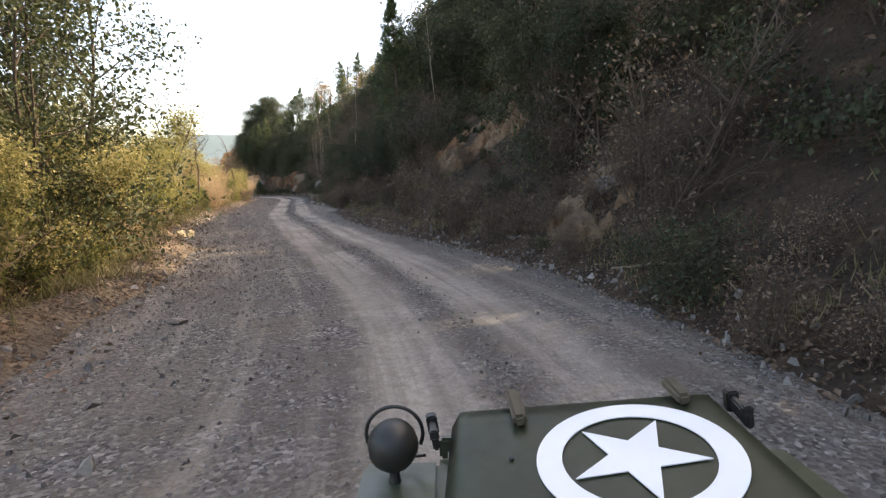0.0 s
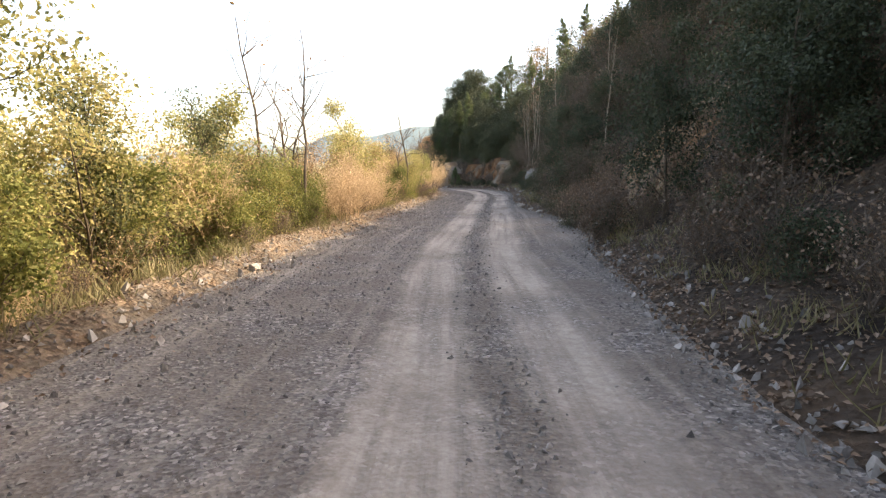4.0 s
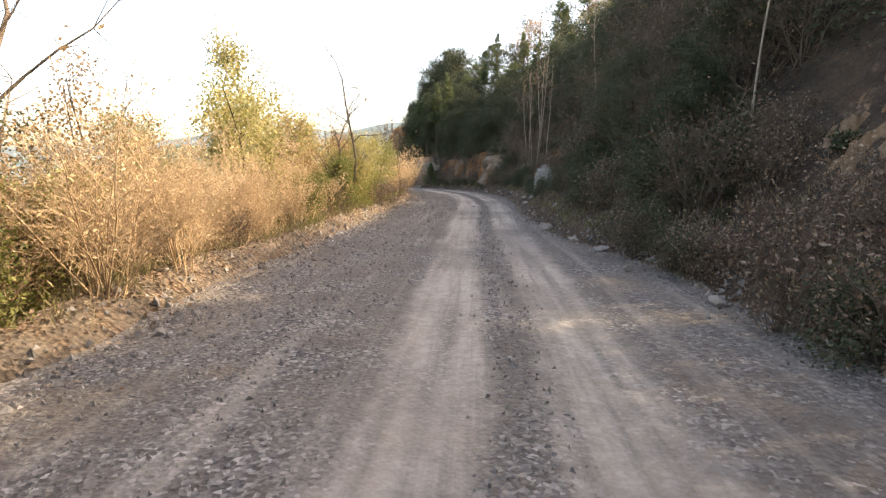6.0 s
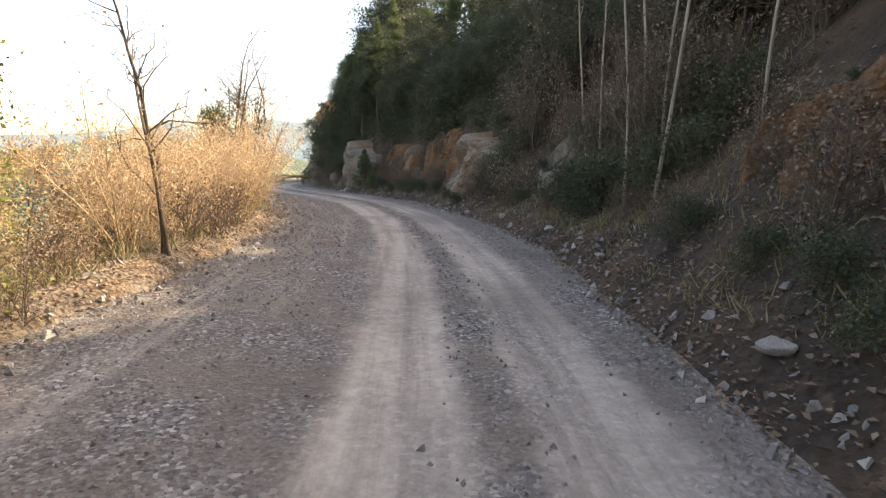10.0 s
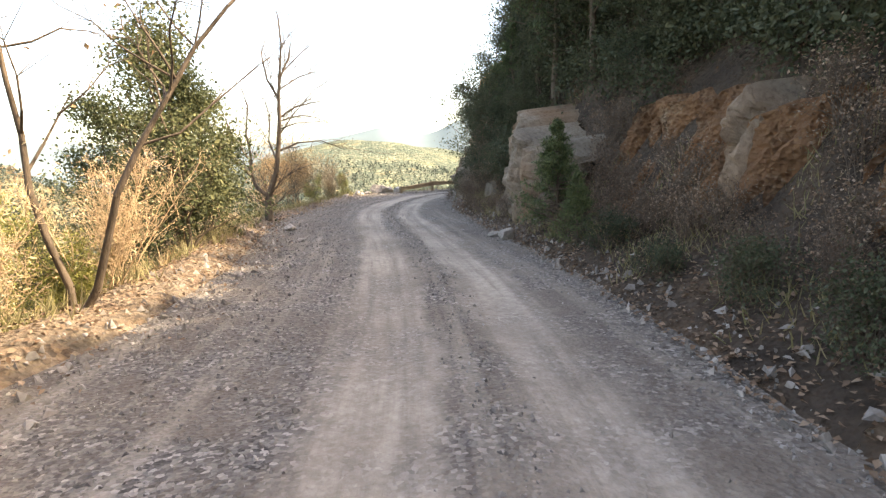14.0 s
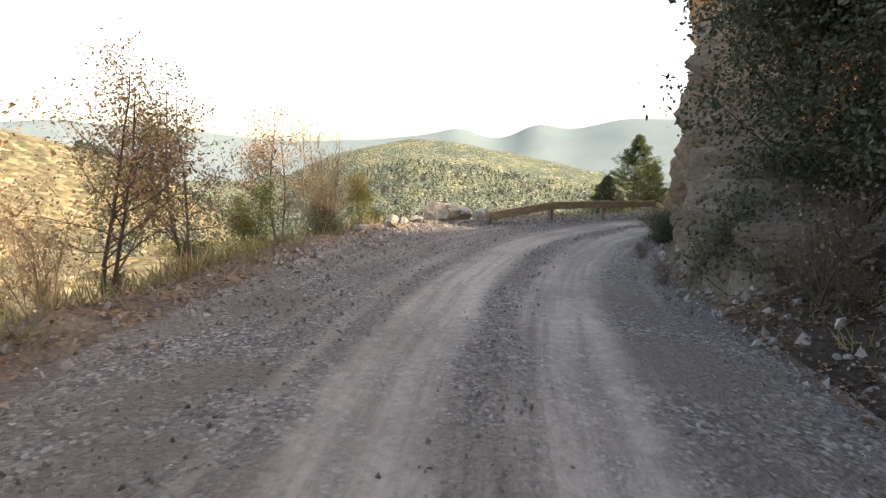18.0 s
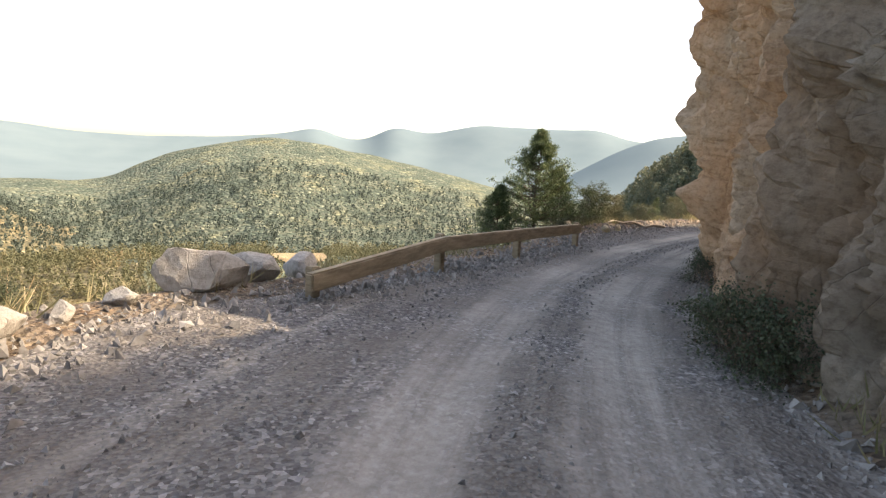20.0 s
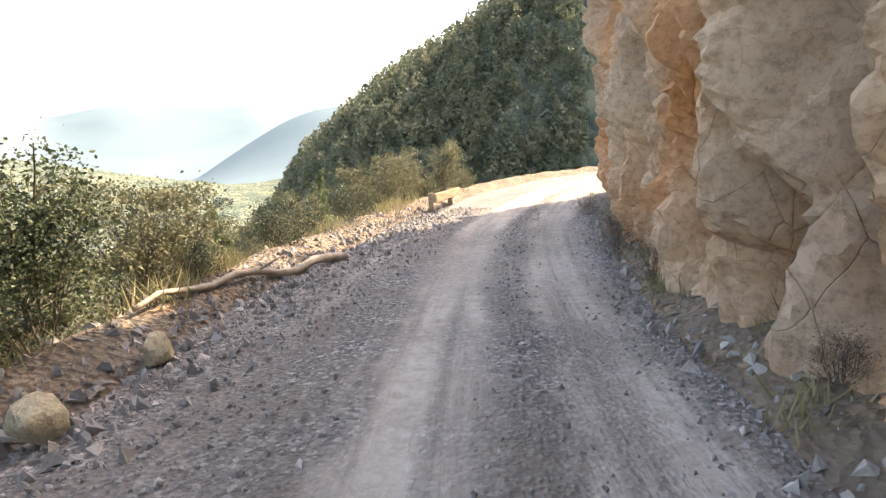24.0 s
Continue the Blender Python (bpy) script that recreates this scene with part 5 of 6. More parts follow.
# ---------------------------------------------------------------- loose stones
def stone_mesh(name, seed, material, rough=0.22):
    rng = np.random.RandomState(seed)
    bm = bmesh.new()
    bmesh.ops.create_icosphere(bm, subdivisions=3, radius=0.5)
    cuts = [(Vector(rng.normal(size=3)).normalized(), rng.uniform(0.24, 0.42)) for _ in range(13)]
    for v in bm.verts:
        p = v.co.copy()
        for nrm, lim in cuts:
            over = p.dot(nrm) - lim
            if over > 0:
                p -= nrm * over * 0.92
        p *= 1 + rough * (0.5 * noise.noise(p * 3.0 + Vector((seed, 0, 0))) + 0.35 * noise.noise(p * 8.0 + Vector((seed, 3, 0))))
        v.co = Vector((p.x * 1.15, p.y * 0.95, p.z * 0.8))
    me = bpy.data.meshes.new(name)
    bm.to_mesh(me)
    bm.free()
    me.materials.append(material)
    return me


BOULDERS = [stone_mesh("boulder", 300 + k, M_STONE) for k in range(5)]
TAWNY = [stone_mesh("boulder", 320 + k, M_TAWNY) for k in range(2)]
rock_rng = random.Random(12)


def boulder(x, y, size, label, tall=1.0, meshes=BOULDERS, sink=0.3, turn=None, group=""):
    s, d = sd_at(x, y)
    z = float(ground_z(s, d))
    ob = new("boulder", rock_rng.choice(meshes))
    ob.matrix_basis = Matrix.LocRotScale((x, y, z + size * 0.4 * tall * (1 - 2 * sink) + 0.02), Euler((rock_rng.uniform(-0.2, 0.2), rock_rng.uniform(-0.2, 0.2), rock_rng.uniform(0, 6.28) if turn is None else turn)), (size, size * rock_rng.uniform(0.8, 1.0), size * tall))
    tagged(ob, label, "boulder", group)
    return ob


def boulder_sd(s, d, size, label, **more):
    x, y = plan(s, d)
    return boulder(float(x), float(y), size, label, **more)


ROW = "boulders lining the verge"
for x, y, size, tall in ((-58.2, 99.8, 0.62, 0.9), (-58.9, 101.3, 0.5, 0.9), (-58.95, 102.4, 1.25, 1.0), (-59.1, 103.4, 0.85, 1.0), (-59.0, 104.3, 0.75, 1.1), (-57.7, 98.4, 0.45, 0.8), (-58.6, 100.5, 0.4, 0.8)):
    boulder(x, y, size, "rough grey-brown boulder in a row on the open verge", tall=tall, group=ROW)
boulder(-59.3, 118.6, 0.7, "long tawny boulder lying at the road edge", meshes=TAWNY, tall=0.7, turn=1.2)
boulder(-58.7, 116.4, 0.6, "flat grey boulder by the end of the rail", tall=0.6)
boulder(-58.5, 115.5, 0.42, "pale block of stone behind the rail end", tall=0.9)
boulder(-58.2, 120.4, 0.42, "yellowish stone block on the verge", meshes=TAWNY, tall=1.3, sink=0.15)
boulder(-58.07, 121.8, 0.45, "yellowish rounded stone on the verge", meshes=TAWNY, tall=1.0, sink=0.2)
boulder_sd(41.7, 3.6, 0.28, "pale rounded stone at the foot of the bank")
boulder_sd(36.6, 4.6, 0.5, "grey stone lying on the bank")
boulder_sd(37.2, 4.2, 0.42, "grey stone lying on the bank")
boulder_sd(51.4, 2.5, 0.45, "grey boulder at the foot of the bank")
boulder_sd(46.6, 3.2, 0.3, "pale stone at the foot of the bank")
boulder_sd(48.6, 2.9, 0.26, "pale stone at the foot of the bank")
boulder_sd(44.2, 3.1, 0.24, "pale stone at the foot of the bank")
boulder_sd(96.5, 2.75, 0.62, "grey boulder fallen below the rock outcrop")
boulder_sd(97.2, 2.6, 0.3, "pale stone beside a fallen boulder")
boulder_sd(10.4, 5.9, 0.6, "pale stone block standing in the bank", tall=1.3, sink=0.4)
boulder_sd(21.2, -4.2, 0.5, "reddish stones heaped on the verge", meshes=TAWNY)
boulder_sd(21.9, -4.0, 0.38, "reddish stones heaped on the verge", meshes=TAWNY)
boulder_sd(7.8, -2.7, 0.28, "pale flat stone on the gravel verge", tall=0.5)
boulder_sd(31.8, -4.1, 0.3, "sunlit stone at the road edge")
boulder_sd(98.4, -2.6, 0.3, "pale flat stone on the gravel", tall=0.45)
boulder_sd(101.2, -3.2, 0.45, "grey stone on the crumbling verge")
for s_ in (60.5, 63.5, 68.0, 71.5, 75.0, 78.0):
    boulder_sd(s_, float(right_foot(s_)) + rock_rng.uniform(0.0, 0.5), rock_rng.uniform(0.18, 0.34), "small grey stone at the foot of the bank")


def scatter(name, label, count, where, size_a, size_b, seed, material, category, flat=0.7):
    """Many small angular stones in one sheet-like heap. where(rng, n) gives s and d."""
    rng = np.random.RandomState(seed)
    s, d = where(rng, count)
    x, y = plan(s, d)
    z = ground_z(s, d)
    base = np.array([[1, 0, 0], [-0.5, 0.87, 0], [-0.5, -0.87, 0], [0.35, 0.2, 0.75], [-0.4, 0.15, 0.6], [0.05, -0.45, 0.65]])
    tri = np.array([[0, 1, 3], [1, 4, 3], [1, 2, 4], [2, 5, 4], [2, 0, 5], [0, 3, 5], [3, 4, 5]])
    size = size_a + (size_b - size_a) * rng.uniform(size=count) ** 2.6
    rot = rng.uniform(0, 6.283, count)
    v = base[None] * (1 + 0.3 * rng.normal(size=(count, 6, 3)).clip(-1, 1)) * (1 + 0.45 * rng.uniform(-1, 1, (count, 1, 3))) + 0.22 * rng.normal(size=(count, 6, 3)).clip(-1.2, 1.2)
    cx, sx = np.cos(rot)[:, None], np.sin(rot)[:, None]
    vx = (v[:, :, 0] * cx - v[:, :, 1] * sx) * size[:, None] * 0.5
    vy = (v[:, :, 0] * sx + v[:, :, 1] * cx) * size[:, None] * 0.5
    vz = (v[:, :, 2] * flat - 0.08) * size[:, None]
    verts = np.stack([vx + x[:, None], vy + y[:, None], vz + z[:, None]], -1).reshape(-1, 3)
    faces = (np.arange(count)[:, None, None] * 6 + tri[None]).reshape(-1, 3)
    ob = new(name, mesh_of(name, verts, faces, material))
    tagged(ob, label, category, kind="stuff")
    return ob


def island_material(name, stops, rough=0.95):
    m = Mat(name, rough, 0, 0.2)
    geo = m.t.nodes.new("ShaderNodeNewGeometry")
    m.colour(m.mix(0.3, m.ramp(geo.outputs["Random Per Island"], stops), m.ramp(m.noise(30.0, 4), [(0.3, (0.09, 0.082, 0.075)), (0.7, (0.32, 0.295, 0.27))])))
    return m.m


M_GRAVEL = island_material("gravel_stones", [(0.0, (0.07, 0.063, 0.057)), (0.55, (0.16, 0.145, 0.132)), (0.9, (0.235, 0.215, 0.195)), (1.0, (0.38, 0.35, 0.32))])
M_RUBBLE = island_material("rubble_stones", [(0.0, (0.10, 0.09, 0.08)), (0.55, (0.23, 0.205, 0.18)), (0.9, (0.32, 0.29, 0.255)), (1.0, (0.44, 0.405, 0.365))])
scatter("gravel", "loose grey gravel over the road outside the wheel tracks", 80000,
        lambda r, n: (lambda s: (s, np.where(r.uniform(size=n) < 0.62, left_edge(s) + r.beta(1.3, 1.5, n) * (track_line(s) - 0.6 - left_edge(s)),
                                              np.where(r.uniform(size=n) < 0.4, track_line(s) + 0.76 + 0.2 * r.normal(size=n), right_foot(s) - np.abs(r.normal(size=n)) * 0.35))))(r.uniform(0, 150, n)),
        0.012, 0.062, 401, M_GRAVEL, "gravel")
scatter("bank_stones", "pale broken stones along the foot of the bank", 7000,
        lambda r, n: (lambda s: (s, right_foot(s) + np.abs(r.normal(size=n)) * 0.55 - 0.25))(r.uniform(0, 150, n)), 0.025, 0.15, 403, M_RUBBLE, "stones")
scatter("verge_stones", "broken stones along the valley edge of the road", 6000,
        lambda r, n: (lambda s: (s, left_edge(s) - r.normal(size=n) * 0.45 + 0.1))(r.uniform(0, 150, n)), 0.025, 0.15, 405, M_RUBBLE, "stones")
scatter("rail_rubble", "grey rubble heaped below the guard rail", 6000,
        lambda r, n: (lambda s: (s, left_edge(s) + 0.2 + r.normal(size=n) * 0.5))(r.uniform(112, 148, n)), 0.025, 0.15, 407, M_RUBBLE, "stones")


def litter(name, label, count, where, size, seed, material):
    rng = np.random.RandomState(seed)
    s, d = where(rng, count)
    x, y = plan(s, d)
    c = np.stack([x, y, ground_z(s, d) + 0.02 + 0.03 * rng.uniform(size=count)], -1)
    d3 = rng.normal(size=(count, 3)) * np.array([1, 1, 0.35])
    d3 /= np.linalg.norm(d3, axis=1)[:, None]
    e = np.cross(d3, np.array([0, 0, 1.0]) + 0.4 * rng.normal(size=(count, 3)))
    e /= np.linalg.norm(e, axis=1)[:, None]
    sz = size * rng.uniform(0.6, 1.4, count)[:, None]
    up = np.array([0, 0, 1.0]) * sz * 0.18
    v = np.stack([c - d3 * sz * 0.6, c + e * sz * 0.4 + up, c + d3 * sz * 0.6, c - e * sz * 0.4 + up], 1).reshape(-1, 3)
    ob = new(name, mesh_of(name, v, np.arange(4 * count).reshape(-1, 4), material))
    tagged(ob, label, "leaf litter", kind="stuff")


litter("leaf_litter", "dead brown leaves lying over the foot of the bank", 36000,
       lambda r, n: (lambda s: (s, right_foot(s) + np.abs(r.normal(size=n)) * 1.6 - 0.2))(r.uniform(-5, 111, n)), 0.055, 411, L_BROWN)
litter("verge_litter", "dead brown leaves along the valley verge", 16000,
       lambda r, n: (lambda s: (s, left_edge(s) - 0.5 + r.normal(size=n) * 0.55))(r.uniform(0, 112, n)), 0.055, 413, L_BROWN)


def grass(name, label, count, where, tall, seed, material=None):
    rng = np.random.RandomState(seed)
    s, d = where(rng, count)
    s = s + 0.12 * rng.normal(size=count)
    x, y = plan(s, d)
    a = np.stack([x, y, ground_z(s, d) - 0.02], -1)
    lean_ = rng.normal(size=(count, 3)) * np.array([0.45, 0.45, 0.1]) + np.array([0, 0, 1.0])
    h = tall * rng.uniform(0.4, 1.3, count)[:, None]
    side = np.cross(lean_, rng.normal(size=(count, 3)))
    side /= np.linalg.norm(side, axis=1)[:, None]
    w = 0.006 + 0.012 * h
    tip = a + lean_ * h
    mid = a + lean_ * h * 0.55 - np.array([0, 0, 0.04]) * h
    v = np.stack([a - side * w, a + side * w, mid + side * w * 0.8, tip, mid - side * w * 0.8], 1).reshape(-1, 3)
    ob = new(name, mesh_of(name, v, np.arange(5 * count).reshape(-1, 5), material or L_GRASS))
    tagged(ob, label, "grass", kind="stuff")


def clumps(r, n, s_a, s_b, edge, spread, side):
    k = max(n // 28, 1)
    cs = r.uniform(s_a, s_b, k)
    cd = edge(cs) + side * np.abs(r.normal(size=k)) * spread
    pick = r.randint(0, k, n)
    return cs[pick] + 0.14 * r.normal(size=n), cd[pick] + 0.14 * r.normal(size=n)


grass("verge_grass", "dry pale grass tufts along the valley verge", 22000, lambda r, n: clumps(r, n, -2, 150, lambda s: left_edge(s) - 0.5, 1.5, -1), 0.32, 421)
grass("bank_grass", "dull green and straw grass tufts on the bank", 22000, lambda r, n: clumps(r, n, -2, 112, lambda s: right_foot(s) + 0.4, 1.6, 1), 0.2, 423)
grass("cliff_grass", "dry grass at the foot of the cliff", 1300, lambda r, n: clumps(r, n, 112, 148, lambda s: right_foot(s) + 0.15, 0.35, 1), 0.22, 425)
grass("slope_grass", "tall golden dry grass on the sunny slope", 7000, lambda r, n: clumps(r, n, 40, 118, lambda s: left_edge(s) - 1.4, 3.0, -1), 0.5, 427, L_DRY)


# ---------------------------------------------------------------- guard rails
def beam_between(p, q, tall, thick, parent, name, material, ends=0.0):
    """A squared timber from p to q; p and q lie in the middle of its top."""
    p, q = Vector(p), Vector(q)
    way = q - p
    bm = bmesh.new()
    box(bm, -thick / 2, thick / 2, -0.02, way.length + 0.02, -tall, 0, 0.025)
    ob = part(name, bm, material, parent)
    side = way.normalized().cross(Vector((0, 0, 1))).normalized()
    up = side.cross(way.normalized())
    m_ = Matrix((side, way.normalized(), up)).transposed().to_4x4()
    m_.translation = p
    ob.matrix_basis = m_
    return ob


def guard_rail(points, label, tall=0.27, top=0.74, end_dip=0.0):
    ob = thing("guard_rail", label, "guard rail")
    tops = []
    for k, (x, y) in enumerate(points):
        s, d = sd_at(x, y)
        tops.append((x, y, float(road_z(s)) + top - (end_dip if k == 0 else 0.0)))
    for p, q in zip(tops[:-1], tops[1:]):
        beam_between(p, q, tall, 0.16, ob, "beam", BEAM)
    for x, y, z in tops:
        s, d = sd_at(x, y)
        px, py = plan(s, d - 0.17)
        zg = float(ground_z(s, d - 0.17)) - 0.5
        bm = bmesh.new()
        box(bm, float(px) - 0.08, float(px) + 0.08, float(py) - 0.08, float(py) + 0.08, zg, z + 0.02, 0.015)
        part("post", bm, BEAM, ob, "square timber post")
    return ob


guard_rail([(-57.4, 103.0), (-57.42, 106.4), (-57.32, 110.1), (-57.2, 113.75)], "weathered brown timber guard rail along the drop", end_dip=0.3)
guard_rail([tuple(float(v) for v in plan(148.6, -2.5)), tuple(float(v) for v in plan(151.2, -2.5))], "short broken timber guard rail at the far bend", top=0.6)


# dead log along the verge, and a fallen stick on the bank
def bent_stem(pts, r0, r1, sides=8, seed=0):
    """One unbroken knobbly stem through the points."""
    r = np.random.RandomState(seed)
    p_ = spline([tuple(q[:2]) for q in pts], 5)
    z_ = np.interp(np.linspace(0, len(pts) - 1, len(p_)), np.arange(len(pts)), [q[2] for q in pts])
    p_ = np.column_stack([p_, z_])
    way = np.gradient(p_, axis=0)
    way /= np.linalg.norm(way, axis=1)[:, None]
    u_ = np.cross(way, np.array([0, 0, 1.0]))
    u_ /= np.linalg.norm(u_, axis=1)[:, None]
    w_ = np.cross(u_, way)
    a_ = np.arange(sides) * 2 * math.pi / sides
    rr = (r0 + (r1 - r0) * np.linspace(0, 1, len(p_)))[:, None] * (1 + 0.14 * r.normal(size=(len(p_), sides)).clip(-1.5, 1.5))
    verts = p_[:, None] + rr[:, :, None] * (np.cos(a_)[None, :, None] * u_[:, None] + np.sin(a_)[None, :, None] * w_[:, None])
    n_ = len(p_)
    faces = [(i * sides + k, i * sides + (k + 1) % sides, (i + 1) * sides + (k + 1) % sides, (i + 1) * sides + k) for i in range(n_ - 1) for k in range(sides)]
    faces += [tuple(range(sides))[::-1], tuple((n_ - 1) * sides + k for k in range(sides))]
    return verts.reshape(-1, 3), faces


def log_thing(name, label, pts, r0, r1, material):
    ob = thing(name, label, "log")
    put("stem", mesh_of("stem", *bent_stem(pts, r0, r1, seed=3), material, True), ob)
    mid_ = pts[len(pts) // 2]
    side = [mid_, (mid_[0] + 0.22, mid_[1] + 0.2, mid_[2] + 0.1), (mid_[0] + 0.3, mid_[1] + 0.5, mid_[2] + 0.12)]
    put("side_branch", mesh_of("side_branch", *bent_stem(side, r1, 0.008, 6, 5), material, True), ob)
    return ob


pts = [tuple(spot(138.0 + 3.9 * k / 10, -3.65 + 1.15 * (k / 10) ** 1.4, 0.10 + 0.06 * math.sin(k * 1.7))) for k in range(11)]
log_thing("dead_log", "long bleached dead branch lying along the verge", pts[::-1], 0.085, 0.03, BARK_PALE)
pts = [tuple(spot(6.3 + 0.28 * k, 4.6 - 0.12 * k, 0.06)) for k in range(6)]
log_thing("fallen_stick", "pale fallen stick on the leaf litter", pts, 0.03, 0.015, BARK_PALE)


# ---------------------------------------------------------------- far wood on the spur and on the valley side
def far_wood(name, label, count, seed, az_a, az_b, r_a, r_b, h_a, h_b, leaf, per=95):
    """A wood too far off to count: small pointed and round crowns, each of many small faces."""
    rng = np.random.RandomState(seed)
    a_ = np.radians(rng.uniform(az_a, az_b, count))
    r_ = rng.uniform(r_a, r_b, count)
    open_ = np.hypot((np.degrees(a_) - 49.7) / 3.2, (r_ - 250) / 55) > 1
    a_, r_ = a_[open_], r_[open_]
    count = len(a_)
    x, y = EYE[0] - r_ * np.sin(a_), EYE[1] + r_ * np.cos(a_)
    z = land_z(x, y)
    h = rng.uniform(h_a, h_b, count)
    q = rng.uniform(size=(count, per)) ** 0.8
    th = rng.uniform(0, 6.283, (count, per))
    pointed = (rng.uniform(size=count) < 0.55)[:, None]
    prof = np.where(pointed, (1 - q) * 0.30 + 0.03, 0.30 * np.sin(math.pi * np.clip(q * 0.85 + 0.12, 0, 1)))
    rad_ = prof * h[:, None] * rng.uniform(0.6, 1.1, (count, per))
    c = np.stack([x[:, None] + rad_ * np.cos(th), y[:, None] + rad_ * np.sin(th), z[:, None] + (0.08 + 0.92 * q) * h[:, None]], -1).reshape(-1, 3)
    v, f_ = leaf_quads(rng, c, float(h.mean()) * (0.06 if per > 100 else 0.085 if per > 50 else 0.15), 1.5, 0.2)
    ob = new(name, mesh_of(name, v, f_, leaf))
    tagged(ob, label, "woods", kind="stuff")


far_wood("spur_wood", "mixed pine and oak wood covering the steep spur beyond the bend", 3000, 501, -16, 18, 60, 270, 6.0, 13.0, L_WOOD, 130)
far_wood("valley_wood", "pine wood falling from the road into the valley", 4800, 503, 15, 80, 45, 330, 3.5, 8.0, L_VALLEY, 60)
rng = np.random.RandomState(507)
n_ = 1100
s_, d_ = rng.uniform(-20, 110, n_), -11.0 - 32.0 * rng.uniform(size=n_)
h_ = rng.uniform(2.0, 5.5, n_)
base = np.stack([*plan(s_, d_), ground_z(s_, d_)], -1)
q_ = rng.uniform(size=(n_, 110)) ** 0.8
th_ = rng.uniform(0, 6.283, (n_, 110))
ra_ = 0.34 * np.sin(math.pi * np.clip(q_ * 0.85 + 0.12, 0, 1)) * h_[:, None] * rng.uniform(0.3, 1.1, (n_, 110))
c_ = base[:, None] + np.stack([ra_ * np.cos(th_), ra_ * np.sin(th_), (0.05 + 0.95 * q_) * h_[:, None]], -1)
tagged(new("slope_wood", mesh_of("slope_wood", *leaf_quads(rng, c_.reshape(-1, 3), 0.3, 1.4, 0.2), L_SLOPE)), "autumn scrub and young trees over the slope below the road", "woods", kind="stuff")
far_wood("hill_wood", "scattered conifers over the opposite hill", 6500, 505, 20, 84, 330, 900, 5.0, 10.0, L_HILL, 20)

# a bare clearing on the valley side
a_, r_ = np.meshgrid(np.radians(np.linspace(46.5, 53.0, 26)), np.linspace(208, 300, 26), indexing="ij")
wob = 0.008 * wave(r_ * 0.06, a_ * 40, seed=61)
cx_, cy_ = EYE[0] - r_ * np.sin(a_ + wob), EYE[1] + r_ * np.cos(a_ + wob)
cz_ = land_z(cx_.ravel(), cy_.ravel()) + 1.2
i_ = np.arange(25)[:, None] * 26 + np.arange(25)[None]
edge = np.hypot((np.degrees(a_[:-1, :-1]) - 49.7) / 3.1, (r_[:-1, :-1] - 254) / 40) + 0.25 * wave(a_[:-1, :-1] * 90, r_[:-1, :-1] * 0.07, seed=63) < 1
faces = np.stack([i_, i_ + 26, i_ + 27, i_ + 1], -1)[edge]
tagged(new("clearing", mesh_of("clearing", np.stack([cx_.ravel(), cy_.ravel(), cz_], -1), faces, M_CLEARING, True)), "bare tawny clearing in the valley wood", "clearing", kind="structure")


# ---------------------------------------------------------------- the field vehicle at the start of the road
def turned(profile, sides, axis="z"):
    """A solid of revolution from rows of (radius, height)."""
    bm = bmesh.new()
    rings = []
    for r, h in profile:
        ring = []
        for k in range(sides):
            a_ = 2 * math.pi * k / sides
            c_, s_ = r * math.cos(a_), r * math.sin(a_)
            ring.append(bm.verts.new((c_, s_, h) if axis == "z" else ((h, c_, s_) if axis == "x" else (c_, h, s_))))
        rings.append(ring)
    for a_, b_ in zip(rings[:-1], rings[1:]):
        for k in range(sides):
            bm.faces.new((a_[k], a_[(k + 1) % sides], b_[(k + 1) % sides], b_[k]))
    bmesh.ops.remove_doubles(bm, verts=bm.verts, dist=1e-5)
    bmesh.ops.recalc_face_normals(bm, faces=bm.faces)
    return bm


def hoop(radius, thick, arc0, arc1, n_=20, sides=6):
    """A bent round bar: one tube along an arc."""
    a_ = np.radians(np.linspace(arc0, arc1, n_ + 1))[:, None]
    b_ = np.arange(sides)[None] * 2 * math.pi / sides
    r_ = radius + thick * np.cos(b_)
    verts = np.stack([r_ * np.cos(a_), thick * np.sin(b_) + 0 * a_, r_ * np.sin(a_)], -1).reshape(-1, 3)
    faces = [(i * sides + k, i * sides + (k + 1) % sides, (i + 1) * sides + (k + 1) % sides, (i + 1) * sides + k) for i in range(n_) for k in range(sides)]
    return verts, faces


def flat_shape(outer, inner=None, z=0.0, thick=0.004):
    bm = bmesh.new()
    if inner is None:
        top = [bm.verts.new((x, y, z + thick)) for x, y in outer]
        bm.faces.new(top)
    else:
        a_ = [bm.verts.new((x, y, z + thick)) for x, y in outer]
        b_ = [bm.verts.new((x, y, z + thick)) for x, y in inner]
        n_ = len(a_)
        for k in range(n_):
            bm.faces.new((a_[k], a_[(k + 1) % n_], b_[(k + 1) % n_], b_[k]))
    r = bmesh.ops.extrude_face_region(bm, geom=list(bm.faces))
    for v in [e for e in r["geom"] if isinstance(e, bmesh.types.BMVert)]:
        v.co.z -= thick
    bmesh.ops.recalc_face_normals(bm, faces=bm.faces)
    return bm


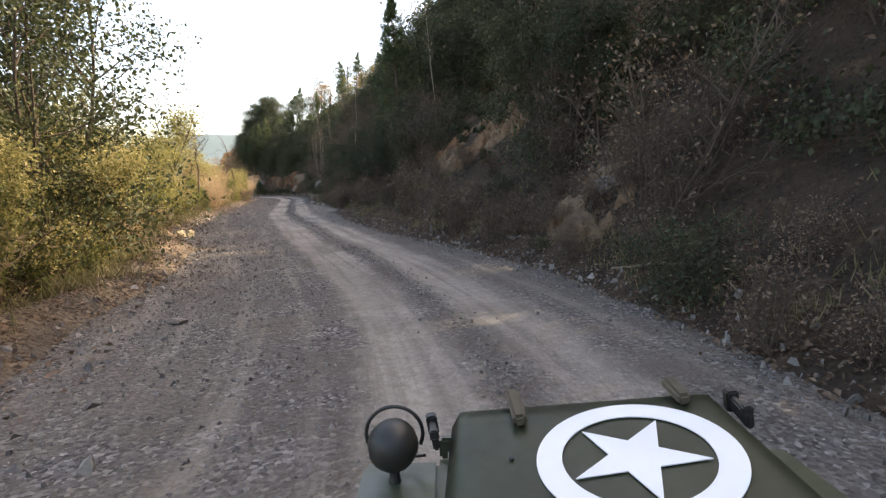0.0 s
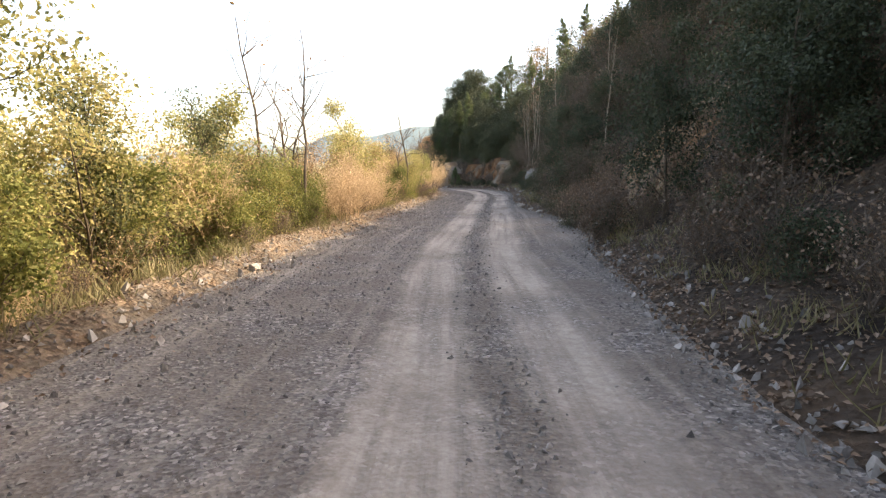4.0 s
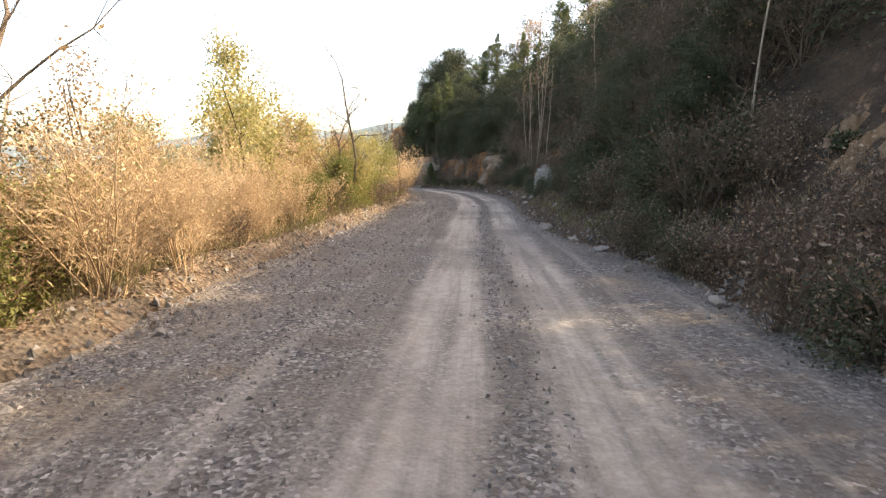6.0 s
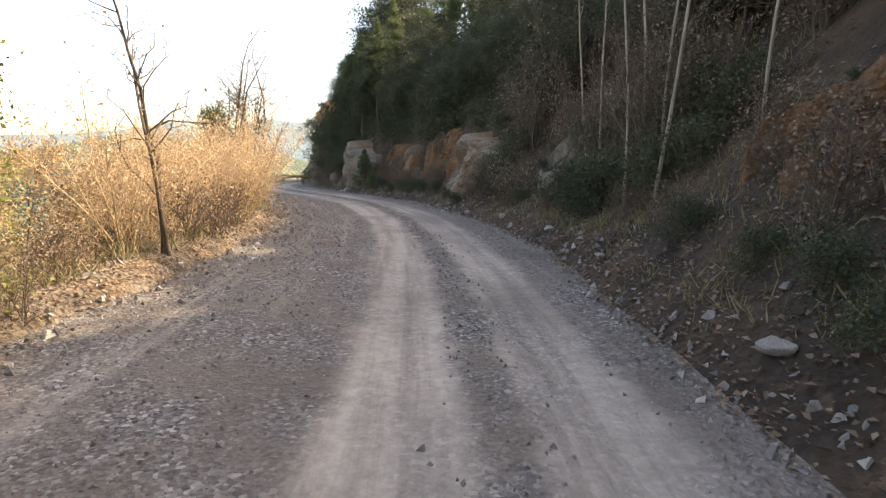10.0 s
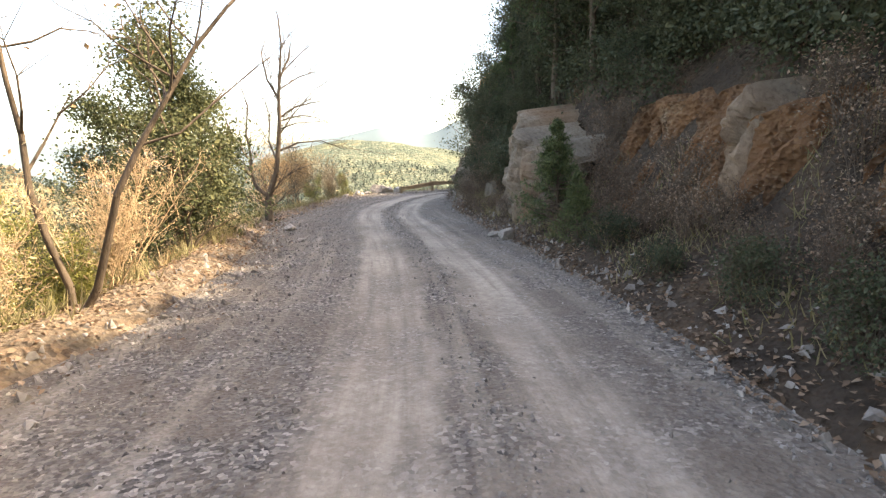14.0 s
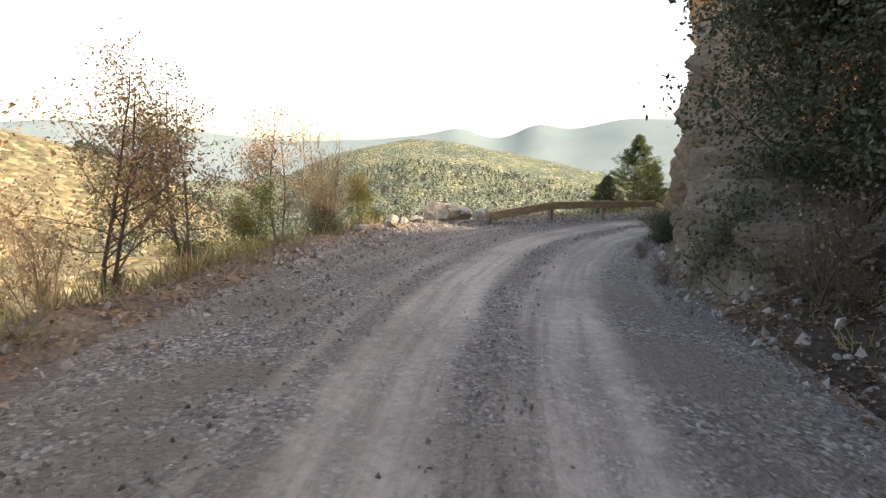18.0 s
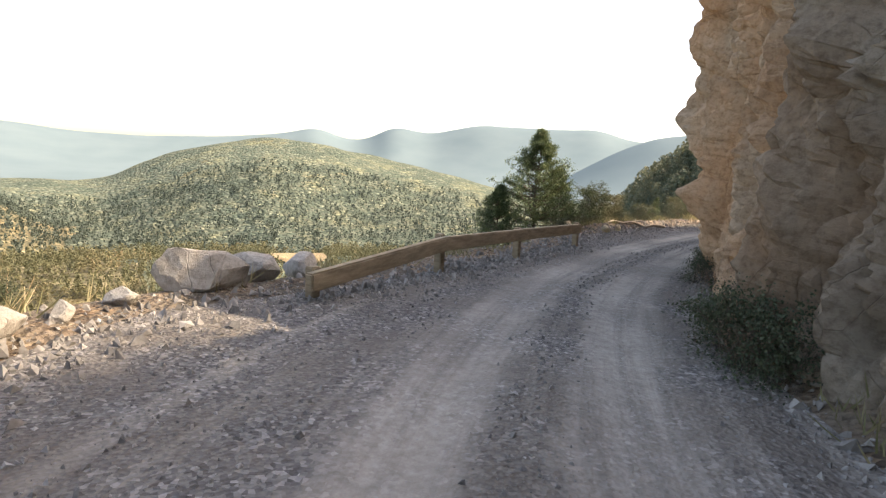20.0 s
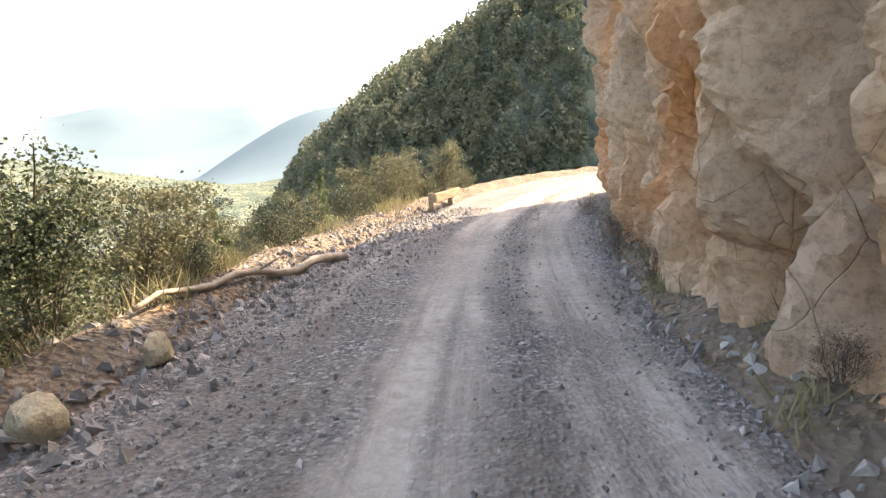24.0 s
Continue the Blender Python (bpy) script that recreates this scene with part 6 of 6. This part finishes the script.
def field_car():
    """An olive open four-wheel-drive field car: hood, cowl, tub, fenders, lamps, wheels."""
    car = thing("field_car", "olive drab open field car with white ringed star on hood", "car", m=pose(1.43, 0.44, 0, 0, 0, 4.7))
    mid = 0.45                                       # middle of the car across
    # hood: a bent sheet with rounded long edges, on its own tilted plane
    up = Vector((-0.134, -0.063, 0.989)).normalized()
    fwd = (Vector((0, 1, 0)) - up * up.y).normalized()
    right = fwd.cross(up)
    hood_m = Matrix((right, fwd, up)).transposed().to_4x4()
    hood_m.translation = Vector((0.527, 1.425, 1.083))
    bm = bmesh.new()
    rows_ = []
    for q in np.linspace(0, 1, 15):
        xl, xr = -0.64 + 0.11 * q, 0.40 - 0.02 * q
        yl, yr = -0.75 + 1.275 * q, -0.75 + 1.10 * q
        row_ = []
        for p in np.linspace(0, 1, 25):
            x = xl + (xr - xl) * p
            y = yl + (yr - yl) * p
            e = min(p, 1 - p) * (xr - xl)
            drop = -0.06 * max(0, 1 - e / 0.05) ** 2
            nose = -0.07 * max(0, (q - 0.93) / 0.07) ** 2
            row_.append(bm.verts.new((x, y, drop + nose - 0.004)))
        rows_.append(row_)
    for a_, b_ in zip(rows_[:-1], rows_[1:]):
        for k in range(24):
            bm.faces.new((a_[k], a_[k + 1], b_[k + 1], b_[k]))
    bmesh.ops.solidify(bm, geom=list(bm.faces), thickness=0.02)
    hood = part("hood", bm, OLIVE, car, "olive drab painted steel hood", True)
    hood.matrix_basis = hood_m
    ring = [(0.286 * math.cos(2 * math.pi * k / 64), 0.286 * math.sin(2 * math.pi * k / 64)) for k in range(64)]
    inner = [(0.211 * math.cos(2 * math.pi * k / 64), 0.211 * math.sin(2 * math.pi * k / 64)) for k in range(64)]
    part("star_ring", flat_shape(ring, inner), WHITEPAINT, hood, "white painted ring")
    star = []
    for k in range(10):
        r_ = 0.2 if k % 2 == 0 else 0.2 * 0.382
        a_ = radians(53 + 36 * k)
        star.append((r_ * math.cos(a_), r_ * math.sin(a_)))
    part("star", flat_shape(star), WHITEPAINT, hood, "white five-pointed star")
    for x, y0, y1 in ((-0.296, 0.25, 0.46), (0.245, 0.215, 0.36)):
        bm = bmesh.new()
        box(bm, x - 0.024, x + 0.024, y0, y1, 0.0, 0.042, 0.012)
        part("hood_block", bm, BLOCKWOOD, hood, "worn wooden windscreen rest block")
    bm = turned([(0.0, 0.0), (0.008, 0.0), (0.008, 0.006), (0.0, 0.008)], 10)
    o = part("hood_rivet", bm, BLACKIRON, hood)
    o.location = (-0.353, 0.083, 0.0)
    for x, y, a_ in ((-0.60, 0.36, 0.1), (0.402, 0.20, -0.1)):
        bm = bmesh.new()
        box(bm, -0.012, 0.012, -0.09, 0.09, -0.05, 0.0, 0.006)
        box(bm, -0.02, 0.02, 0.03, 0.07, -0.06, 0.015, 0.006)
        box(bm, -0.016, 0.016, -0.08, -0.05, -0.02, 0.02, 0.006)
        o = part("hood_latch", bm, BLACKIRON, hood, "dark iron hood catch")
        o.matrix_basis = pose(x, y, 0.0, 0, 0, math.degrees(a_))
    # body below
    bm = bmesh.new()
    box(bm, mid - 0.50, mid + 0.48, 0.55, 1.80, 0.52, 0.93, 0.03)
    part("engine_bay", bm, OLIVE, car)
    bm = bmesh.new()
    box(bm, mid - 0.5, mid + 0.48, 1.80, 1.84, 0.88, 0.96, 0.01)
    grille = part("grille", bm, OLIVE, car, "slatted olive steel grille")
    for k in range(9):
        x = mid - 0.34 + 0.085 * k
        bm = bmesh.new()
        box(bm, x - 0.022, x + 0.022, 1.80, 1.845, 0.52, 0.90, 0.008)
        part("slat", bm, OLIVE, grille)
    bm = bmesh.new()
    box(bm, mid - 0.62, mid + 0.62, 1.95, 2.03, 0.42, 0.54, 0.02)
    part("bumper", bm, OLIVE, car)
    for side in (-1, 1):
        bm = bmesh.new()
        x0 = mid + side * 0.50
        x1 = mid + side * 0.78
        a_, b_ = min(x0, x1), max(x0, x1)
        box(bm, a_, b_, 0.75, 1.84, 0.86, 0.90, 0.015)
        for v in bm.verts:
            if v.co.y > 1.8:
                v.co.z -= 0.04
        part("fender", bm, OLIVE, car)
    bm = bmesh.new()
    box(bm, mid - 0.72, mid + 0.72, 0.30, 0.56, 0.42, 0.98, 0.03)
    part("cowl", bm, OLIVE, car)
    bm = bmesh.new()
    for x in (mid - 0.76, mid + 0.70):
        box(bm, x, x + 0.06, -1.6, 0.32, 0.45, 0.88, 0.02)
    box(bm, mid - 0.72, mid + 0.72, -1.6, 0.3, 0.42, 0.47, 0.0)
    box(bm, mid - 0.72, mid + 0.72, -1.62, -1.56, 0.45, 0.88, 0.01)
    part("tub", bm, OLIVE, car)
    for x in (mid - 0.37, mid + 0.37):
        bm = bmesh.new()
        box(bm, x - 0.24, x + 0.24, -0.75, -0.3, 0.62, 0.72, 0.04)
        box(bm, x - 0.24, x + 0.24, -0.85, -0.76, 0.70, 1.1, 0.03)
        part("seat", bm, CANVAS, car, "canvas seat")
    # headlamp with its guard on the near fender
    lamp = part("headlamp", turned([(0.0, -0.09), (0.045, -0.08), (0.078, -0.045), (0.088, 0.0), (0.08, 0.035), (0.055, 0.06), (0.05, 0.10), (0.035, 0.105), (0.0, 0.105)], 24, "y"), BLACKIRON, car, "round dark blackout headlamp", True)
    lamp.matrix_basis = pose(-0.205, 1.70, 1.0)
    g_ = put("lamp_guard", mesh_of("lamp_guard", *hoop(0.10, 0.007, -25, 205), BLACKIRON, True), lamp, "bent iron lamp guard")
    g_.matrix_basis = pose(0.0, 0.06, 0.01)
    g2 = put("lamp_guard", mesh_of("lamp_guard", *hoop(0.085, 0.006, 200, 350), BLACKIRON, True), lamp, "bent iron lamp guard")
    g2.matrix_basis = pose(0.02, 0.03, -0.06, 60, 0, 0)
    bm = turned([(0.03, -0.10), (0.018, -0.04), (0.018, 0.0)], 12)
    o = part("bracket", bm, BLACKIRON, lamp)
    o.location = (0, 0, -0.07)
    # wheels
    for x in (mid - 0.62, mid + 0.62):
        for y in (1.15, -0.88):
            s_, d_ = sd_at(x + 1.43, y + 0.44)
            zc = float(ground_z(s_, d_)) + 0.36
            w = part("wheel", turned([(0.13, -0.05), (0.16, -0.07), (0.2, -0.06), (0.2, 0.06), (0.16, 0.07), (0.13, 0.05)], 24, "x"), OLIVE, car)
            w.matrix_basis = pose(x, y, zc)
            part("tyre", turned([(0.2, -0.07), (0.30, -0.08), (0.345, -0.07), (0.36, -0.03), (0.36, 0.03), (0.345, 0.07), (0.30, 0.08), (0.2, 0.07)], 32, "x"), RUBBER, w, "black ribbed tyre")
    bm = bmesh.new()
    box(bm, mid - 0.6, mid + 0.6, 1.11, 1.19, 0.32, 0.40, 0.01)
    box(bm, mid - 0.6, mid + 0.6, -0.92, -0.84, 0.32, 0.40, 0.01)
    box(bm, mid - 0.35, mid - 0.27, -1.5, 1.9, 0.40, 0.50, 0.01)
    box(bm, mid + 0.27, mid + 0.35, -1.5, 1.9, 0.40, 0.50, 0.01)
    part("chassis", bm, BLACKIRON, car)
    return car


field_car()
